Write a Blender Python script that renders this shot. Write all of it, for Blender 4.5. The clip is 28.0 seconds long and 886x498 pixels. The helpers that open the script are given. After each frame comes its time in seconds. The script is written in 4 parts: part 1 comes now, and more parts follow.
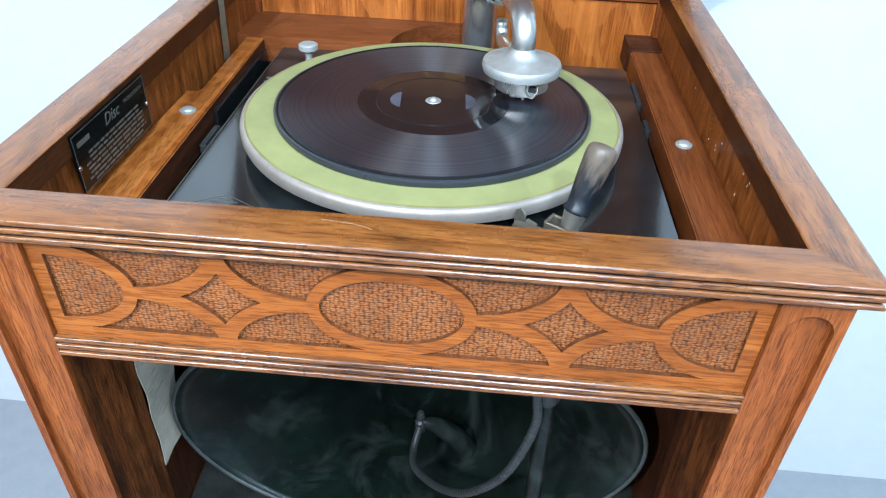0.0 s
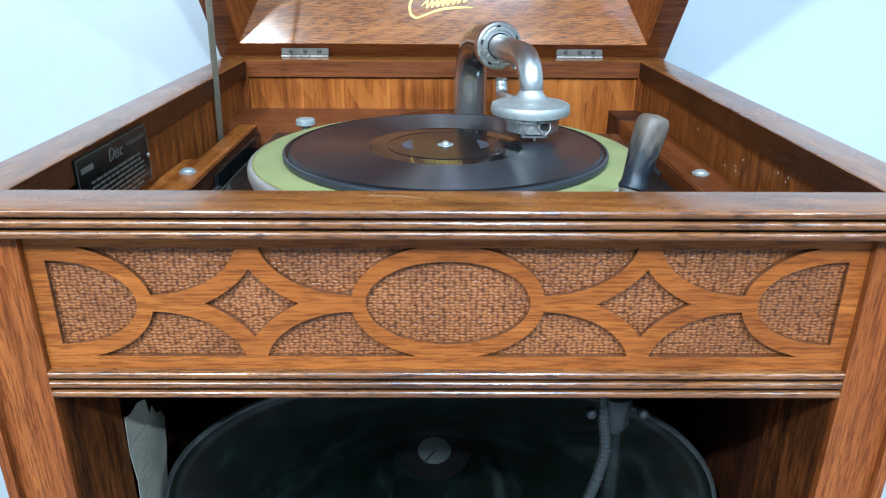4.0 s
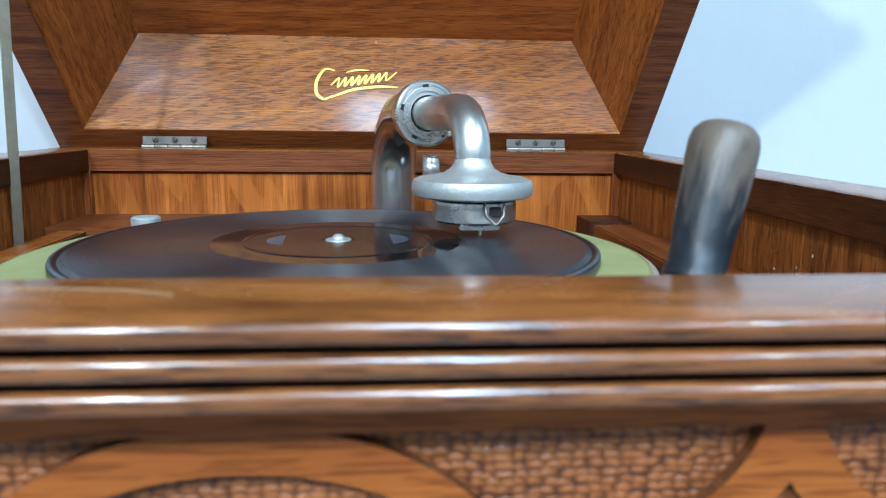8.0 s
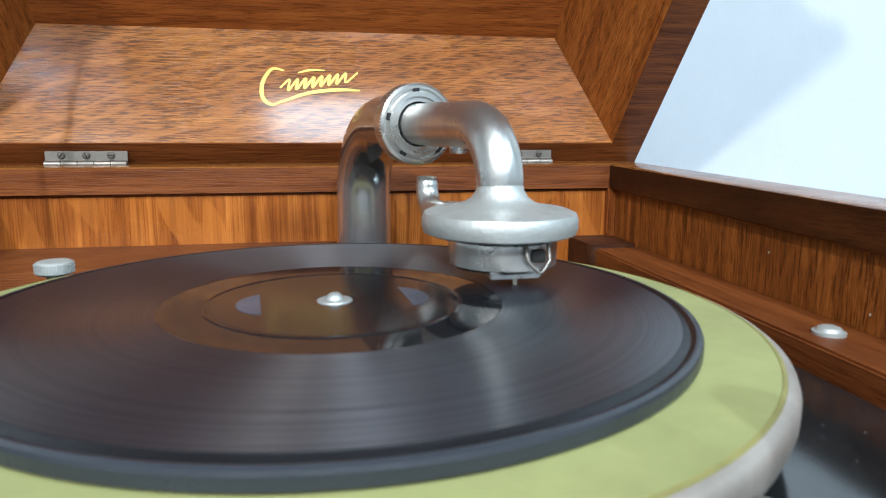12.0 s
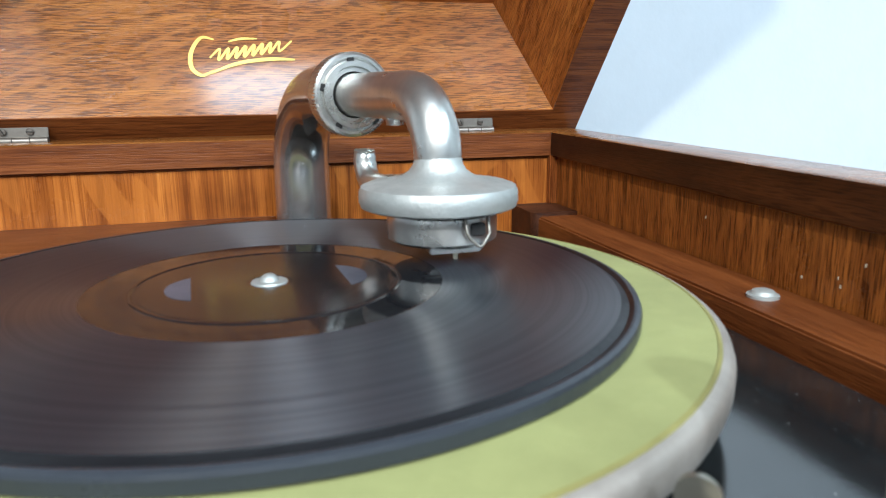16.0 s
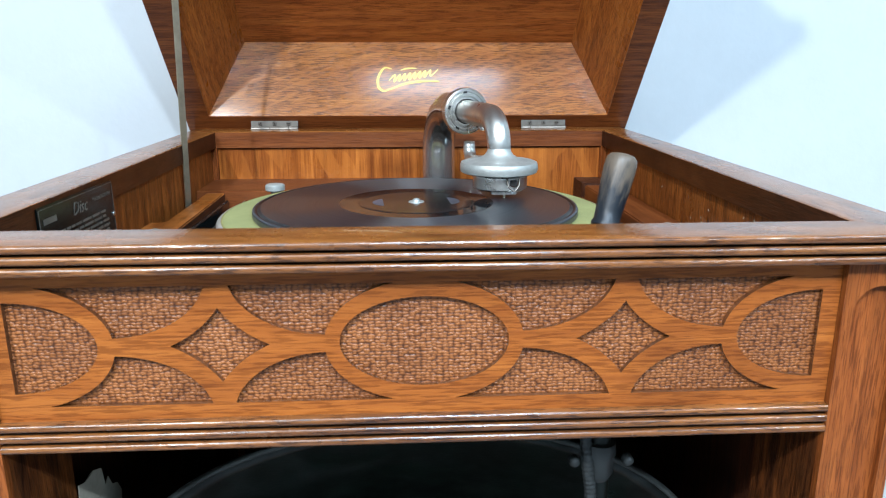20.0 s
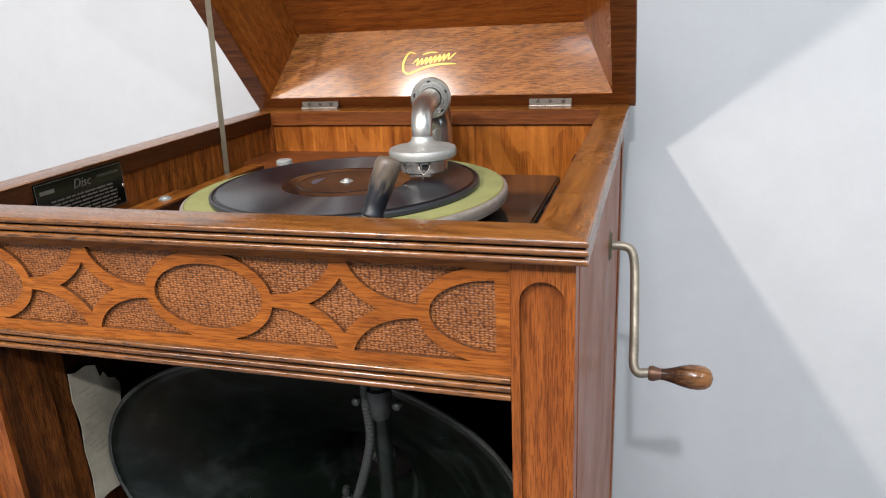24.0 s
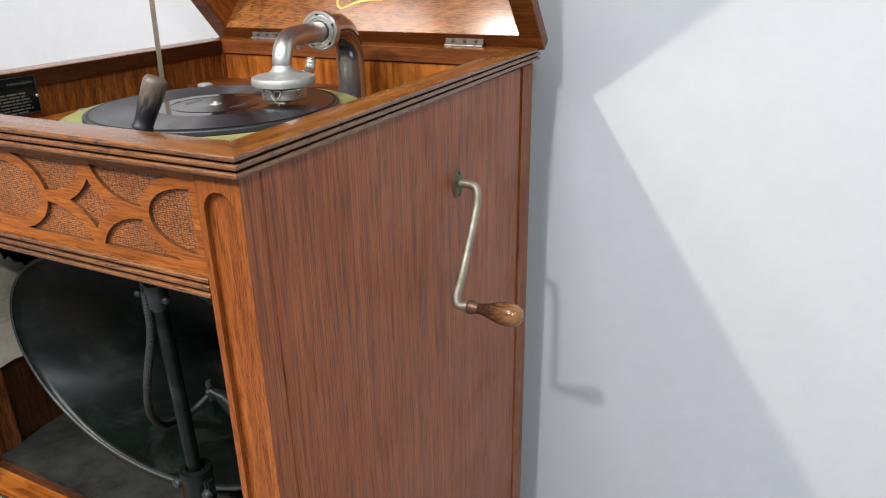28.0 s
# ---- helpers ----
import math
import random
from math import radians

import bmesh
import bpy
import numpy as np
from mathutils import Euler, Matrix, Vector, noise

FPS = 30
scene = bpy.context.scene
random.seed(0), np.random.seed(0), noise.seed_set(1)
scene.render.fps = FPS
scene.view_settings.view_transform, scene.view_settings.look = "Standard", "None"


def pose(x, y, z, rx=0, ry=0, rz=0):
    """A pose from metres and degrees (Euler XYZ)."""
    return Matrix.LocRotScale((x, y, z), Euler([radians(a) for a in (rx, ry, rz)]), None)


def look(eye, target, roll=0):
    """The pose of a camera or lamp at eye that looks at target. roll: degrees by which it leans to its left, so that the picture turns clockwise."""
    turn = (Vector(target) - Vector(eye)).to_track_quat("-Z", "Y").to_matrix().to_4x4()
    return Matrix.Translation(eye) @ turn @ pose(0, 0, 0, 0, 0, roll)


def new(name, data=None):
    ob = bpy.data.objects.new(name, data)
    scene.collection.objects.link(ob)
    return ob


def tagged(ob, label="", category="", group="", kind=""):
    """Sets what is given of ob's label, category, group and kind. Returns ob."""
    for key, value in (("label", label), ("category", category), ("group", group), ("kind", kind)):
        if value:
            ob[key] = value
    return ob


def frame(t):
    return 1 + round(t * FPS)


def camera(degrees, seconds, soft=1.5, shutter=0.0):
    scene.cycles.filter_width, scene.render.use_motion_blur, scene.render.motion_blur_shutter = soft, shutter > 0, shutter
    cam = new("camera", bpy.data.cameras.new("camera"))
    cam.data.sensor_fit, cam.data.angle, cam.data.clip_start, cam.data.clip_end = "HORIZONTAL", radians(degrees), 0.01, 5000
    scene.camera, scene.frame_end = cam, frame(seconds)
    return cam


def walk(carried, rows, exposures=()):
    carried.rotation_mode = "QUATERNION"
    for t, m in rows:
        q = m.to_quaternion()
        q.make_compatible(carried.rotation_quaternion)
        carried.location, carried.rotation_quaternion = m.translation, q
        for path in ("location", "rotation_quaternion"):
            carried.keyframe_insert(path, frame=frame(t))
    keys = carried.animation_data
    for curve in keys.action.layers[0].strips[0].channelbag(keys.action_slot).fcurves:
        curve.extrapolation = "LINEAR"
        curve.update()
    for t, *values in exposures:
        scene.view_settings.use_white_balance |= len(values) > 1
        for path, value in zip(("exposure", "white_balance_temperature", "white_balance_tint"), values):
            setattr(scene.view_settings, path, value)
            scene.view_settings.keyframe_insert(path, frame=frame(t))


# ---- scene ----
cam = camera(64.1, 28.0, soft=1.1)
cam.data.dof.use_dof = True
cam.data.dof.focus_distance, cam.data.dof.aperture_fstop = 0.62, 22.0
PATH = [
    (0, (0.046, -0.299, 1.136), (-0.052, 1.314, -0.044), 2.4),
    (0.5, (-0.013, -0.285, 1.189), (-0.032, 1.349, 0.035), -1.5),
    (1, (-0.053, -0.273, 1.2), (0.015, 1.337, 0.015), -1.6),
    (1.5, (-0.048, -0.272, 1.161), (0.082, 1.378, 0.038), -0.4),
    (2, (-0.036, -0.28, 1.123), (0.004, 1.411, 0.056), -0.9),
    (2.5, (-0.026, -0.287, 1.084), (-0.012, 1.467, 0.124), -1.0),
    (3, (-0.024, -0.291, 1.047), (0.007, 1.513, 0.184), 0.3),
    (3.5, (-0.031, -0.298, 1.03), (0.012, 1.526, 0.213), 0.6),
    (4, (-0.005, -0.319, 1.028), (0.008, 1.535, 0.277), 0.3),
    (4.5, (0.001, -0.28, 1.021), (0.091, 1.618, 0.396), -0.0),
    (6.5, (0.022, -0.171, 0.961), (0.188, 1.783, 0.57), -0.4),
    (7, (0.019, -0.151, 0.959), (0.183, 1.809, 0.595), -0.2),
    (7.5, (0.019, -0.134, 0.955), (0.174, 1.829, 0.607), 0.4),
    (8, (0.026, -0.114, 0.952), (0.176, 1.848, 0.595), 0.6),
    (8.5, (0.035, -0.095, 0.949), (0.169, 1.868, 0.59), 0.4),
    (9, (0.031, -0.078, 0.951), (0.174, 1.885, 0.595), 0.4),
    (9.5, (0.038, -0.061, 0.953), (0.132, 1.906, 0.604), 0.1),
    (10, (0.031, -0.047, 0.954), (0.146, 1.919, 0.605), 0.5),
    (10.5, (0.017, -0.035, 0.956), (0.189, 1.928, 0.614), 0.4),
    (11, (-0.001, -0.025, 0.961), (0.202, 1.937, 0.634), -0.0),
    (11.5, (-0.009, -0.022, 0.959), (0.267, 1.93, 0.623), 0.2),
    (12, (-0.009, -0.019, 0.958), (0.369, 1.913, 0.603), 0.3),
    (12.5, (-0.009, -0.016, 0.953), (0.4, 1.904, 0.569), 0.8),
    (13, (-0.006, -0.013, 0.958), (0.454, 1.893, 0.562), 0.6),
    (13.5, (-0.007, -0.012, 0.958), (0.483, 1.879, 0.528), -0.3),
    (15.5, (-0.006, -0.013, 0.959), (0.505, 1.87, 0.521), -0.4),
    (16, (-0.004, -0.014, 0.96), (0.511, 1.867, 0.514), -0.5),
    (16.5, (-0.007, -0.02, 0.955), (0.503, 1.858, 0.494), -0.1),
    (17, (-0.006, -0.038, 0.957), (0.437, 1.857, 0.494), -0.3),
    (17.5, (-0.004, -0.066, 0.96), (0.304, 1.856, 0.503), -0.3),
    (18, (-0.010, -0.109, 0.9625), (0.181, 1.828, 0.505), -0.1),
    (18.5, (-0.008, -0.17, 0.97), (0.153, 1.767, 0.497), 0.7),
    (19, (0.008, -0.244, 0.981), (0.097, 1.686, 0.461), 0.8),
    (19.5, (0.002, -0.28, 0.987), (0.056, 1.652, 0.472), 0.5),
    (20, (-0.009, -0.323, 1.0), (0.098, 1.61, 0.494), -0.0),
    (20.5, (-0.019, -0.379, 1.015), (0.099, 1.554, 0.516), -0.8),
    (22.5, (0.158, -0.506, 1.042), (-0.169, 1.391, 0.499), -2.0),
    (23, (0.219, -0.465, 1.05), (-0.161, 1.424, 0.513), -2.4),
    (23.5, (0.249, -0.415, 1.048), (-0.186, 1.457, 0.494), -2.1),
    (24, (0.283, -0.376, 1.04), (-0.277, 1.439, 0.414), -2.8),
    (24.5, (0.335, -0.358, 1.041), (-0.288, 1.427, 0.388), -2.3),
    (25, (0.401, -0.354, 1.045), (-0.357, 1.38, 0.398), -0.2),
    (25.5, (0.451, -0.35, 1.044), (-0.353, 1.359, 0.386), -0.5),
    (26, (0.478, -0.342, 1.042), (-0.354, 1.346, 0.366), -1.5),
    (26.5, (0.502, -0.332, 1.036), (-0.348, 1.336, 0.334), -1.4),
    (27, (0.519, -0.329, 1.034), (-0.332, 1.333, 0.317), -1.7),
    (27.5, (0.534, -0.323, 1.03), (-0.309, 1.334, 0.293), -1.4),
    (28, (0.546, -0.321, 1.028), (-0.292, 1.33, 0.272), -1.1),
]
EXPOSURES = [(0.0, 0.58, 5150, 5), (0.6, 0.23, 5150, 4), (1.0, 0.18, 5150, 3), (2.0, 0.22, 5450, 7), (3.0, 0.27, 4950, 2), (4.0, 0.31, 4850, 0), (7.0, 0.16, 4900, 0), (9.0, 0.17, 5000, 1), (11.0, 0.27, 5450, 5), (13.0, 0.32, 5600, 5), (16.0, 0.34, 5600, 5), (17.0, 0.25, 5600, 7), (18.0, 0.17, 5150, 2), (19.0, 0.17, 5050, 1), (20.0, 0.29, 5350, 4), (20.5, 0.27, 5300, 4), (22.5, 0.0, 6550, 15), (25.0, 0.03, 6600, 16), (28.0, 0.06, 6600, 16)]
walk(cam, [(t, look(eye, target, roll)) for t, eye, target, roll in PATH], EXPOSURES)

# ---- light ----
world = bpy.data.worlds.new("room_air")
world.use_nodes = True
world.node_tree.nodes["Background"].inputs["Color"].default_value = (0.75, 0.85, 1.0, 1)
world.node_tree.nodes["Background"].inputs["Strength"].default_value = 0.3
scene.world = world


def area_lamp(name, at, to, size, power, colour, shape="SQUARE", spread=180):
    data = bpy.data.lights.new(name, "AREA")
    data.shape, data.size, data.energy, data.color, data.spread = shape, size, power, colour, radians(spread)
    ob = new(name, data)
    ob.matrix_world = look(at, to)
    return ob


AIM = (0, 0.3, 0.85)
area_lamp("track_spot_light", (-0.95, -1.86, 2.72), AIM, 0.09, 22, (1.0, 0.93, 0.84), "DISK", 120)
area_lamp("track_spot_light", (0.33, -2.10, 2.72), AIM, 0.09, 16, (0.92, 0.97, 1.0), "DISK", 120)
area_lamp("track_spot_light", (1.60, -2.10, 2.72), AIM, 0.09, 9, (0.92, 0.97, 1.0), "DISK", 120)
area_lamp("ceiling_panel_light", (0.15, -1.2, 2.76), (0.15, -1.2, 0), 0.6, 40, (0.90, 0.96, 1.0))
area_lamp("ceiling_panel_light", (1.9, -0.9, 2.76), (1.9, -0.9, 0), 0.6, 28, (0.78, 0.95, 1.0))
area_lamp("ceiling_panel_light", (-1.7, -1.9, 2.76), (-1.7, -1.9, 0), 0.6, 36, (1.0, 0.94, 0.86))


# ---- materials ----
def material(name):
    m = bpy.data.materials.new(name)
    m.use_nodes = True
    nt = m.node_tree
    bsdf = nt.nodes["Principled BSDF"]
    return m, nt, bsdf


def node(nt, kind, **inputs):
    n = nt.nodes.new(kind)
    for key, value in inputs.items():
        n.inputs[key.replace("_", " ")].default_value = value
    return n


def mapped(nt, scale, turn=(0, 0, 0), shift=0.0):
    """Object coordinates, scaled, with a shift of its own for each object."""
    co = nt.nodes.new("ShaderNodeTexCoord")
    info = nt.nodes.new("ShaderNodeObjectInfo")
    mul = nt.nodes.new("ShaderNodeMath")
    mul.operation = "MULTIPLY"
    mul.inputs[1].default_value = 7.3 + shift
    nt.links.new(info.outputs["Random"], mul.inputs[0])
    add = nt.nodes.new("ShaderNodeVectorMath")
    add.operation = "ADD"
    nt.links.new(co.outputs["Object"], add.inputs[0])
    nt.links.new(mul.outputs[0], add.inputs[1])
    source = add.outputs[0]
    if any(turn):
        first = nt.nodes.new("ShaderNodeMapping")
        first.inputs["Rotation"].default_value = turn
        nt.links.new(source, first.inputs["Vector"])
        source = first.outputs["Vector"]
    mp = nt.nodes.new("ShaderNodeMapping")
    mp.inputs["Scale"].default_value = scale
    nt.links.new(source, mp.inputs["Vector"])
    return mp.outputs["Vector"]


def ramp(nt, source, stops):
    r = nt.nodes.new("ShaderNodeValToRGB")
    el = r.color_ramp.elements
    while len(el) < len(stops):
        el.new(0.5)
    for e, (p, c) in zip(el, stops):
        e.position = p
        e.color = (*c, 1) if len(c) == 3 else c
    nt.links.new(source, r.inputs["Fac"])
    return r.outputs["Color"]


def mix(nt, kind, fac, a, b):
    m = nt.nodes.new("ShaderNodeMix")
    m.data_type, m.blend_type = "RGBA", kind
    for sock, v in ((m.inputs[0], fac), (m.inputs[6], a), (m.inputs[7], b)):
        if isinstance(v, (int, float)):
            sock.default_value = v
        elif isinstance(v, tuple):
            sock.default_value = (*v, 1)
        else:
            nt.links.new(v, sock)
    return m.outputs[2]


def bump(nt, bsdf, height, strength, distance):
    b = nt.nodes.new("ShaderNodeBump")
    b.inputs["Strength"].default_value, b.inputs["Distance"].default_value = strength, distance
    nt.links.new(height, b.inputs["Height"])
    nt.links.new(b.outputs["Normal"], bsdf.inputs["Normal"])


def oak(name, along, base, dark, light, flake=0.18, gloss=0.3, wear=0.25, pores=0.5, shine=0.22, slant=(0.1, 0.1, 0.1), stain=0.0, dashes=0.485, ray=(16, 210), pore_size=(64, 1450), coat=0.0, relief=0.5):
    """Quarter-sawn oak under old shellac; along: the grain's axis, 0, 1 or 2; slant: how the ray flakes lie."""
    m, nt, bsdf = material(name)

    def stretch(a, b):
        v = [b, b, b]
        v[along] = a
        return tuple(v)

    fine = node(nt, "ShaderNodeTexNoise", Scale=1.0, Detail=2.0, Roughness=0.55, Distortion=0.2)
    nt.links.new(mapped(nt, stretch(*pore_size)), fine.inputs["Vector"])
    band = node(nt, "ShaderNodeTexNoise", Scale=1.0, Detail=5.0, Roughness=0.6, Distortion=0.4)
    nt.links.new(mapped(nt, stretch(5, 120), shift=1.7), band.inputs["Vector"])
    blot = node(nt, "ShaderNodeTexNoise", Scale=11.0, Detail=5.0, Roughness=0.6)
    nt.links.new(mapped(nt, (1, 1, 1), shift=3.1), blot.inputs["Vector"])
    rays = node(nt, "ShaderNodeTexNoise", Scale=1.0, Detail=0.0, Distortion=0.25)
    nt.links.new(mapped(nt, stretch(*ray), slant, shift=2.3), rays.inputs["Vector"])
    c = ramp(nt, band.outputs["Fac"], [(0.28, dark), (0.5, base), (0.74, light)])
    tone = 1 - pores
    pore = ramp(nt, fine.outputs["Fac"], [(dashes - 0.05, (tone, tone * 0.93, tone * 0.9)), (dashes + 0.015, (1, 1, 1))])
    c2 = mix(nt, "MULTIPLY", 1.0, c, pore)
    ray_mask = ramp(nt, rays.outputs["Fac"], [(0.565, (0, 0, 0)), (0.59, (flake,) * 3)])
    c2 = mix(nt, "MIX", ray_mask, c2, mix(nt, "MIX", 0.5, c, light))
    c2 = mix(nt, "MULTIPLY", min(1.0, wear * 2), c2, ramp(nt, blot.outputs["Fac"], [(0.3, (0.5, 0.46, 0.43)), (0.52, (1, 1, 1))]))
    if stain:
        worn = node(nt, "ShaderNodeTexNoise", Scale=1.0, Detail=6.0, Roughness=0.68)
        nt.links.new(mapped(nt, stretch(14, 52), shift=4.3), worn.inputs["Vector"])
        c2 = mix(nt, "MULTIPLY", stain, c2, ramp(nt, worn.outputs["Fac"], [(0.30, (0.16, 0.19, 0.24)), (0.44, (0.62, 0.64, 0.68)), (0.52, (1, 1, 1))]))
    nt.links.new(c2, bsdf.inputs["Base Color"])
    nt.links.new(ramp(nt, blot.outputs["Fac"], [(0.3, (gloss + 0.18,) * 3), (0.7, (gloss,) * 3)]), bsdf.inputs["Roughness"])
    bump(nt, bsdf, fine.outputs["Fac"], relief, 0.0006)
    bsdf.inputs["Specular IOR Level"].default_value = shine
    bsdf.inputs["Coat Weight"].default_value = coat
    bsdf.inputs["Coat Roughness"].default_value = 0.12
    return m


BROWN = dict(base=(0.255, 0.0700, 0.0140), dark=(0.150, 0.0380, 0.0078), light=(0.345, 0.1060, 0.0220))
ORANGE = dict(base=(0.285, 0.083, 0.0125), dark=(0.155, 0.040, 0.0065), light=(0.45, 0.152, 0.025))
# DEEP carries the shade of the cabinet's recesses in the oak's colour
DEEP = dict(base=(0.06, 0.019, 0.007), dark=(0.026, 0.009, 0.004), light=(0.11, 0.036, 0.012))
OAK = [oak("oak_grain_" + "xyz"[i], i, pores=0.45, pore_size=(60, 1350), stain=0.3, **BROWN) for i in range(3)]
OAK_SIDE = oak("side_veneer_oak", 2, base=(0.290, 0.0750, 0.0200), dark=(0.200, 0.0490, 0.0140), light=(0.375, 0.1120, 0.0330), pores=0.46, flake=0.3, gloss=0.31, wear=0.12, shine=0.36, pore_size=(16, 820), ray=(10, 190))
OAK_GLOSSY = [oak("polished_oak_grain_" + "xyz"[i], i, flake=0.5, gloss=0.19, wear=0.12, stain=0.62, pores=0.42, shine=0.5, coat=0.35, base=(0.212, 0.0760, 0.0155), dark=(0.132, 0.0430, 0.0090), light=(0.285, 0.1090, 0.0225)) for i in range(3)]
OAK_BEAD = [oak("worn_moulding_oak_" + "xyz"[i], i, base=(0.172, 0.0600, 0.0130), dark=(0.090, 0.0290, 0.0070), light=(0.260, 0.0990, 0.0225), pores=0.65, dashes=0.47, pore_size=(80, 1200), gloss=0.17, wear=0.12, stain=0.2, shine=0.6, coat=0.35, relief=0.15) for i in range(3)]
OAK_WELL = oak("dark_well_oak", 2, base=(0.240, 0.075, 0.014), dark=(0.095, 0.027, 0.0065), light=(0.40, 0.134, 0.024), gloss=0.25, wear=0.3, flake=0.3, pores=0.65)
OAK_FLAKE = oak("flecked_lid_oak", 0, base=(0.33, 0.115, 0.020), dark=(0.24, 0.078, 0.014), light=(0.46, 0.180, 0.036), flake=0.4, gloss=0.21, wear=0.06, shine=0.2, coat=0.40, relief=0.9, pores=0.66, slant=(0, 0.34, 0.17), dashes=0.505, ray=(20, 165), pore_size=(75, 1700))
OAK_LID = [oak("lid_oak_grain_" + "xyz"[i], i, base=(0.335, 0.0920, 0.0148), dark=(0.215, 0.0525, 0.0088), light=(0.45, 0.143, 0.024), flake=0.4, gloss=0.28, wear=0.1, pores=0.45, coat=0.15, pore_size=(60, 1500)) for i in range(3)]
OAK_FRAME = oak("dark_lid_frame_oak", 0, base=(0.150, 0.0430, 0.0090), dark=(0.085, 0.0225, 0.0050), light=(0.225, 0.0700, 0.0145), gloss=0.28, wear=0.15, pores=0.4, pore_size=(40, 1100))
OAK_SLOPE = oak("flaked_lid_side_oak", 1, base=(0.320, 0.0960, 0.0160), dark=(0.180, 0.0490, 0.0085), light=(0.460, 0.165, 0.029), flake=0.3, gloss=0.22, wear=0.1, pores=0.5, dashes=0.49, coat=0.25, pore_size=(80, 1900), slant=(0.35, 0.2, 0.3), ray=(18, 190))
OAK_LEDGE = [oak("dull_ledge_oak_" + "xyz"[i], i, base=(0.150, 0.0440, 0.0110), dark=(0.092, 0.0260, 0.0070), light=(0.205, 0.0640, 0.0160), gloss=0.3, wear=0.2, pores=0.28, pore_size=(40, 1200)) for i in range(2)]
OAK_ORANGE = [oak("amber_oak_grain_" + "xyz"[i], i, flake=0.65, gloss=0.22, pores=0.26, pore_size=(22, 1100), ray=(9, 55), slant=(0.2, 0.3, 0.1), wear=0.35, coat=0.2, **ORANGE) for i in range(3)]
OAK_RIBBON = oak("ribbon_figured_oak", 1, flake=0.55, gloss=0.24, pores=0.42, pore_size=(80, 900), ray=(95, 9), slant=(0, 0, 0.12), base=(0.270, 0.0840, 0.0125), dark=(0.190, 0.0530, 0.0085), light=(0.42, 0.150, 0.030))
OAK_LIP = [oak("dark_lip_grain_" + "xyz"[i], i, base=(0.064, 0.0200, 0.0058), dark=(0.034, 0.0110, 0.0035), light=(0.100, 0.0320, 0.0090)) for i in range(3)]
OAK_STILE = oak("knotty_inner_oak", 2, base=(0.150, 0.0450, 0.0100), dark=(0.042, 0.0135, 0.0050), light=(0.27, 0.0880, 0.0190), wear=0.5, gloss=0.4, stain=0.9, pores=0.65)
OAK_DEEP = [oak("shaded_inner_oak_grain_" + "xyz"[i], i, gloss=0.45, **DEEP) for i in range(3)]


def plain(name, colour, rough=0.5, metal=0.0, spots=0.25, grain=400.0, relief=0.0003, coat=0.0, shine=0.5, dust=0.0, smear=0.0):
    """A painted or metal surface with fine mottling and a little wear."""
    m, nt, bsdf = material(name)
    big = node(nt, "ShaderNodeTexNoise", Scale=26.0, Detail=5.0, Roughness=0.65)
    nt.links.new(mapped(nt, (1, 1, 1)), big.inputs["Vector"])
    small = node(nt, "ShaderNodeTexNoise", Scale=grain, Detail=2.0)
    nt.links.new(mapped(nt, (1, 1, 1), shift=1.1), small.inputs["Vector"])
    lo, hi = 1 - spots, 1 + spots * 0.6
    c = mix(nt, "MULTIPLY", 1.0, colour, ramp(nt, big.outputs["Fac"], [(0.3, (lo,) * 3), (0.7, (hi,) * 3)]))
    if smear:
        cloud = node(nt, "ShaderNodeTexNoise", Scale=13.0, Detail=6.0, Roughness=0.62, Distortion=1.2)
        nt.links.new(mapped(nt, (1, 1, 1), shift=5.3), cloud.inputs["Vector"])
        c = mix(nt, "MIX", ramp(nt, cloud.outputs["Fac"], [(0.50, (0, 0, 0)), (0.74, (smear,) * 3)]), c, (0.13, 0.155, 0.145))
    if dust:
        motes = node(nt, "ShaderNodeTexNoise", Scale=520.0, Detail=2.0, Roughness=0.7)
        nt.links.new(mapped(nt, (1, 1, 1), shift=2.9), motes.inputs["Vector"])
        c = mix(nt, "MIX", ramp(nt, motes.outputs["Fac"], [(0.69, (0, 0, 0)), (0.74, (dust,) * 3)]), c, (0.42, 0.42, 0.38))
    nt.links.new(c, bsdf.inputs["Base Color"])
    nt.links.new(ramp(nt, big.outputs["Fac"], [(0.3, (min(1, rough * 1.35),) * 3), (0.7, (rough * 0.8,) * 3)]), bsdf.inputs["Roughness"])
    bsdf.inputs["Metallic"].default_value = metal
    bsdf.inputs["Coat Weight"].default_value = coat
    bsdf.inputs["Specular IOR Level"].default_value = shine
    bump(nt, bsdf, small.outputs["Fac"], 0.3, relief)
    return m


GROOVE_BLACK = plain("near_black_grooves", (0.016, 0.008, 0.005), 0.5, 0.0, 0.6, 900, 0.0006, shine=0.2)
NICKEL = plain("worn_nickel", (0.63, 0.615, 0.575), 0.28, 0.95, 0.3)
DULL_NICKEL = plain("dull_grey_nickel", (0.47, 0.475, 0.445), 0.48, 0.7, 0.35, 500, 0.0006)
LEVER_NICKEL = plain("yellowed_lever_nickel", (0.40, 0.375, 0.31), 0.36, 0.9, 0.3)
HINGE_STEEL = plain("dulled_hinge_steel", (0.22, 0.195, 0.165), 0.42, 0.9, 0.3)
KNOB_METAL = plain("pale_dull_nickel", (0.44, 0.45, 0.42), 0.5, 0.55, 0.15)
STEEL = plain("bright_steel", (0.62, 0.62, 0.6), 0.3, 1.0, 0.2)
CRANK_STEEL = plain("rusty_crank_steel", (0.30, 0.26, 0.20), 0.5, 0.75, 0.5, 600, 0.0006)
BRASS = plain("aged_brass", (0.42, 0.35, 0.25), 0.42, 1.0, 0.35)
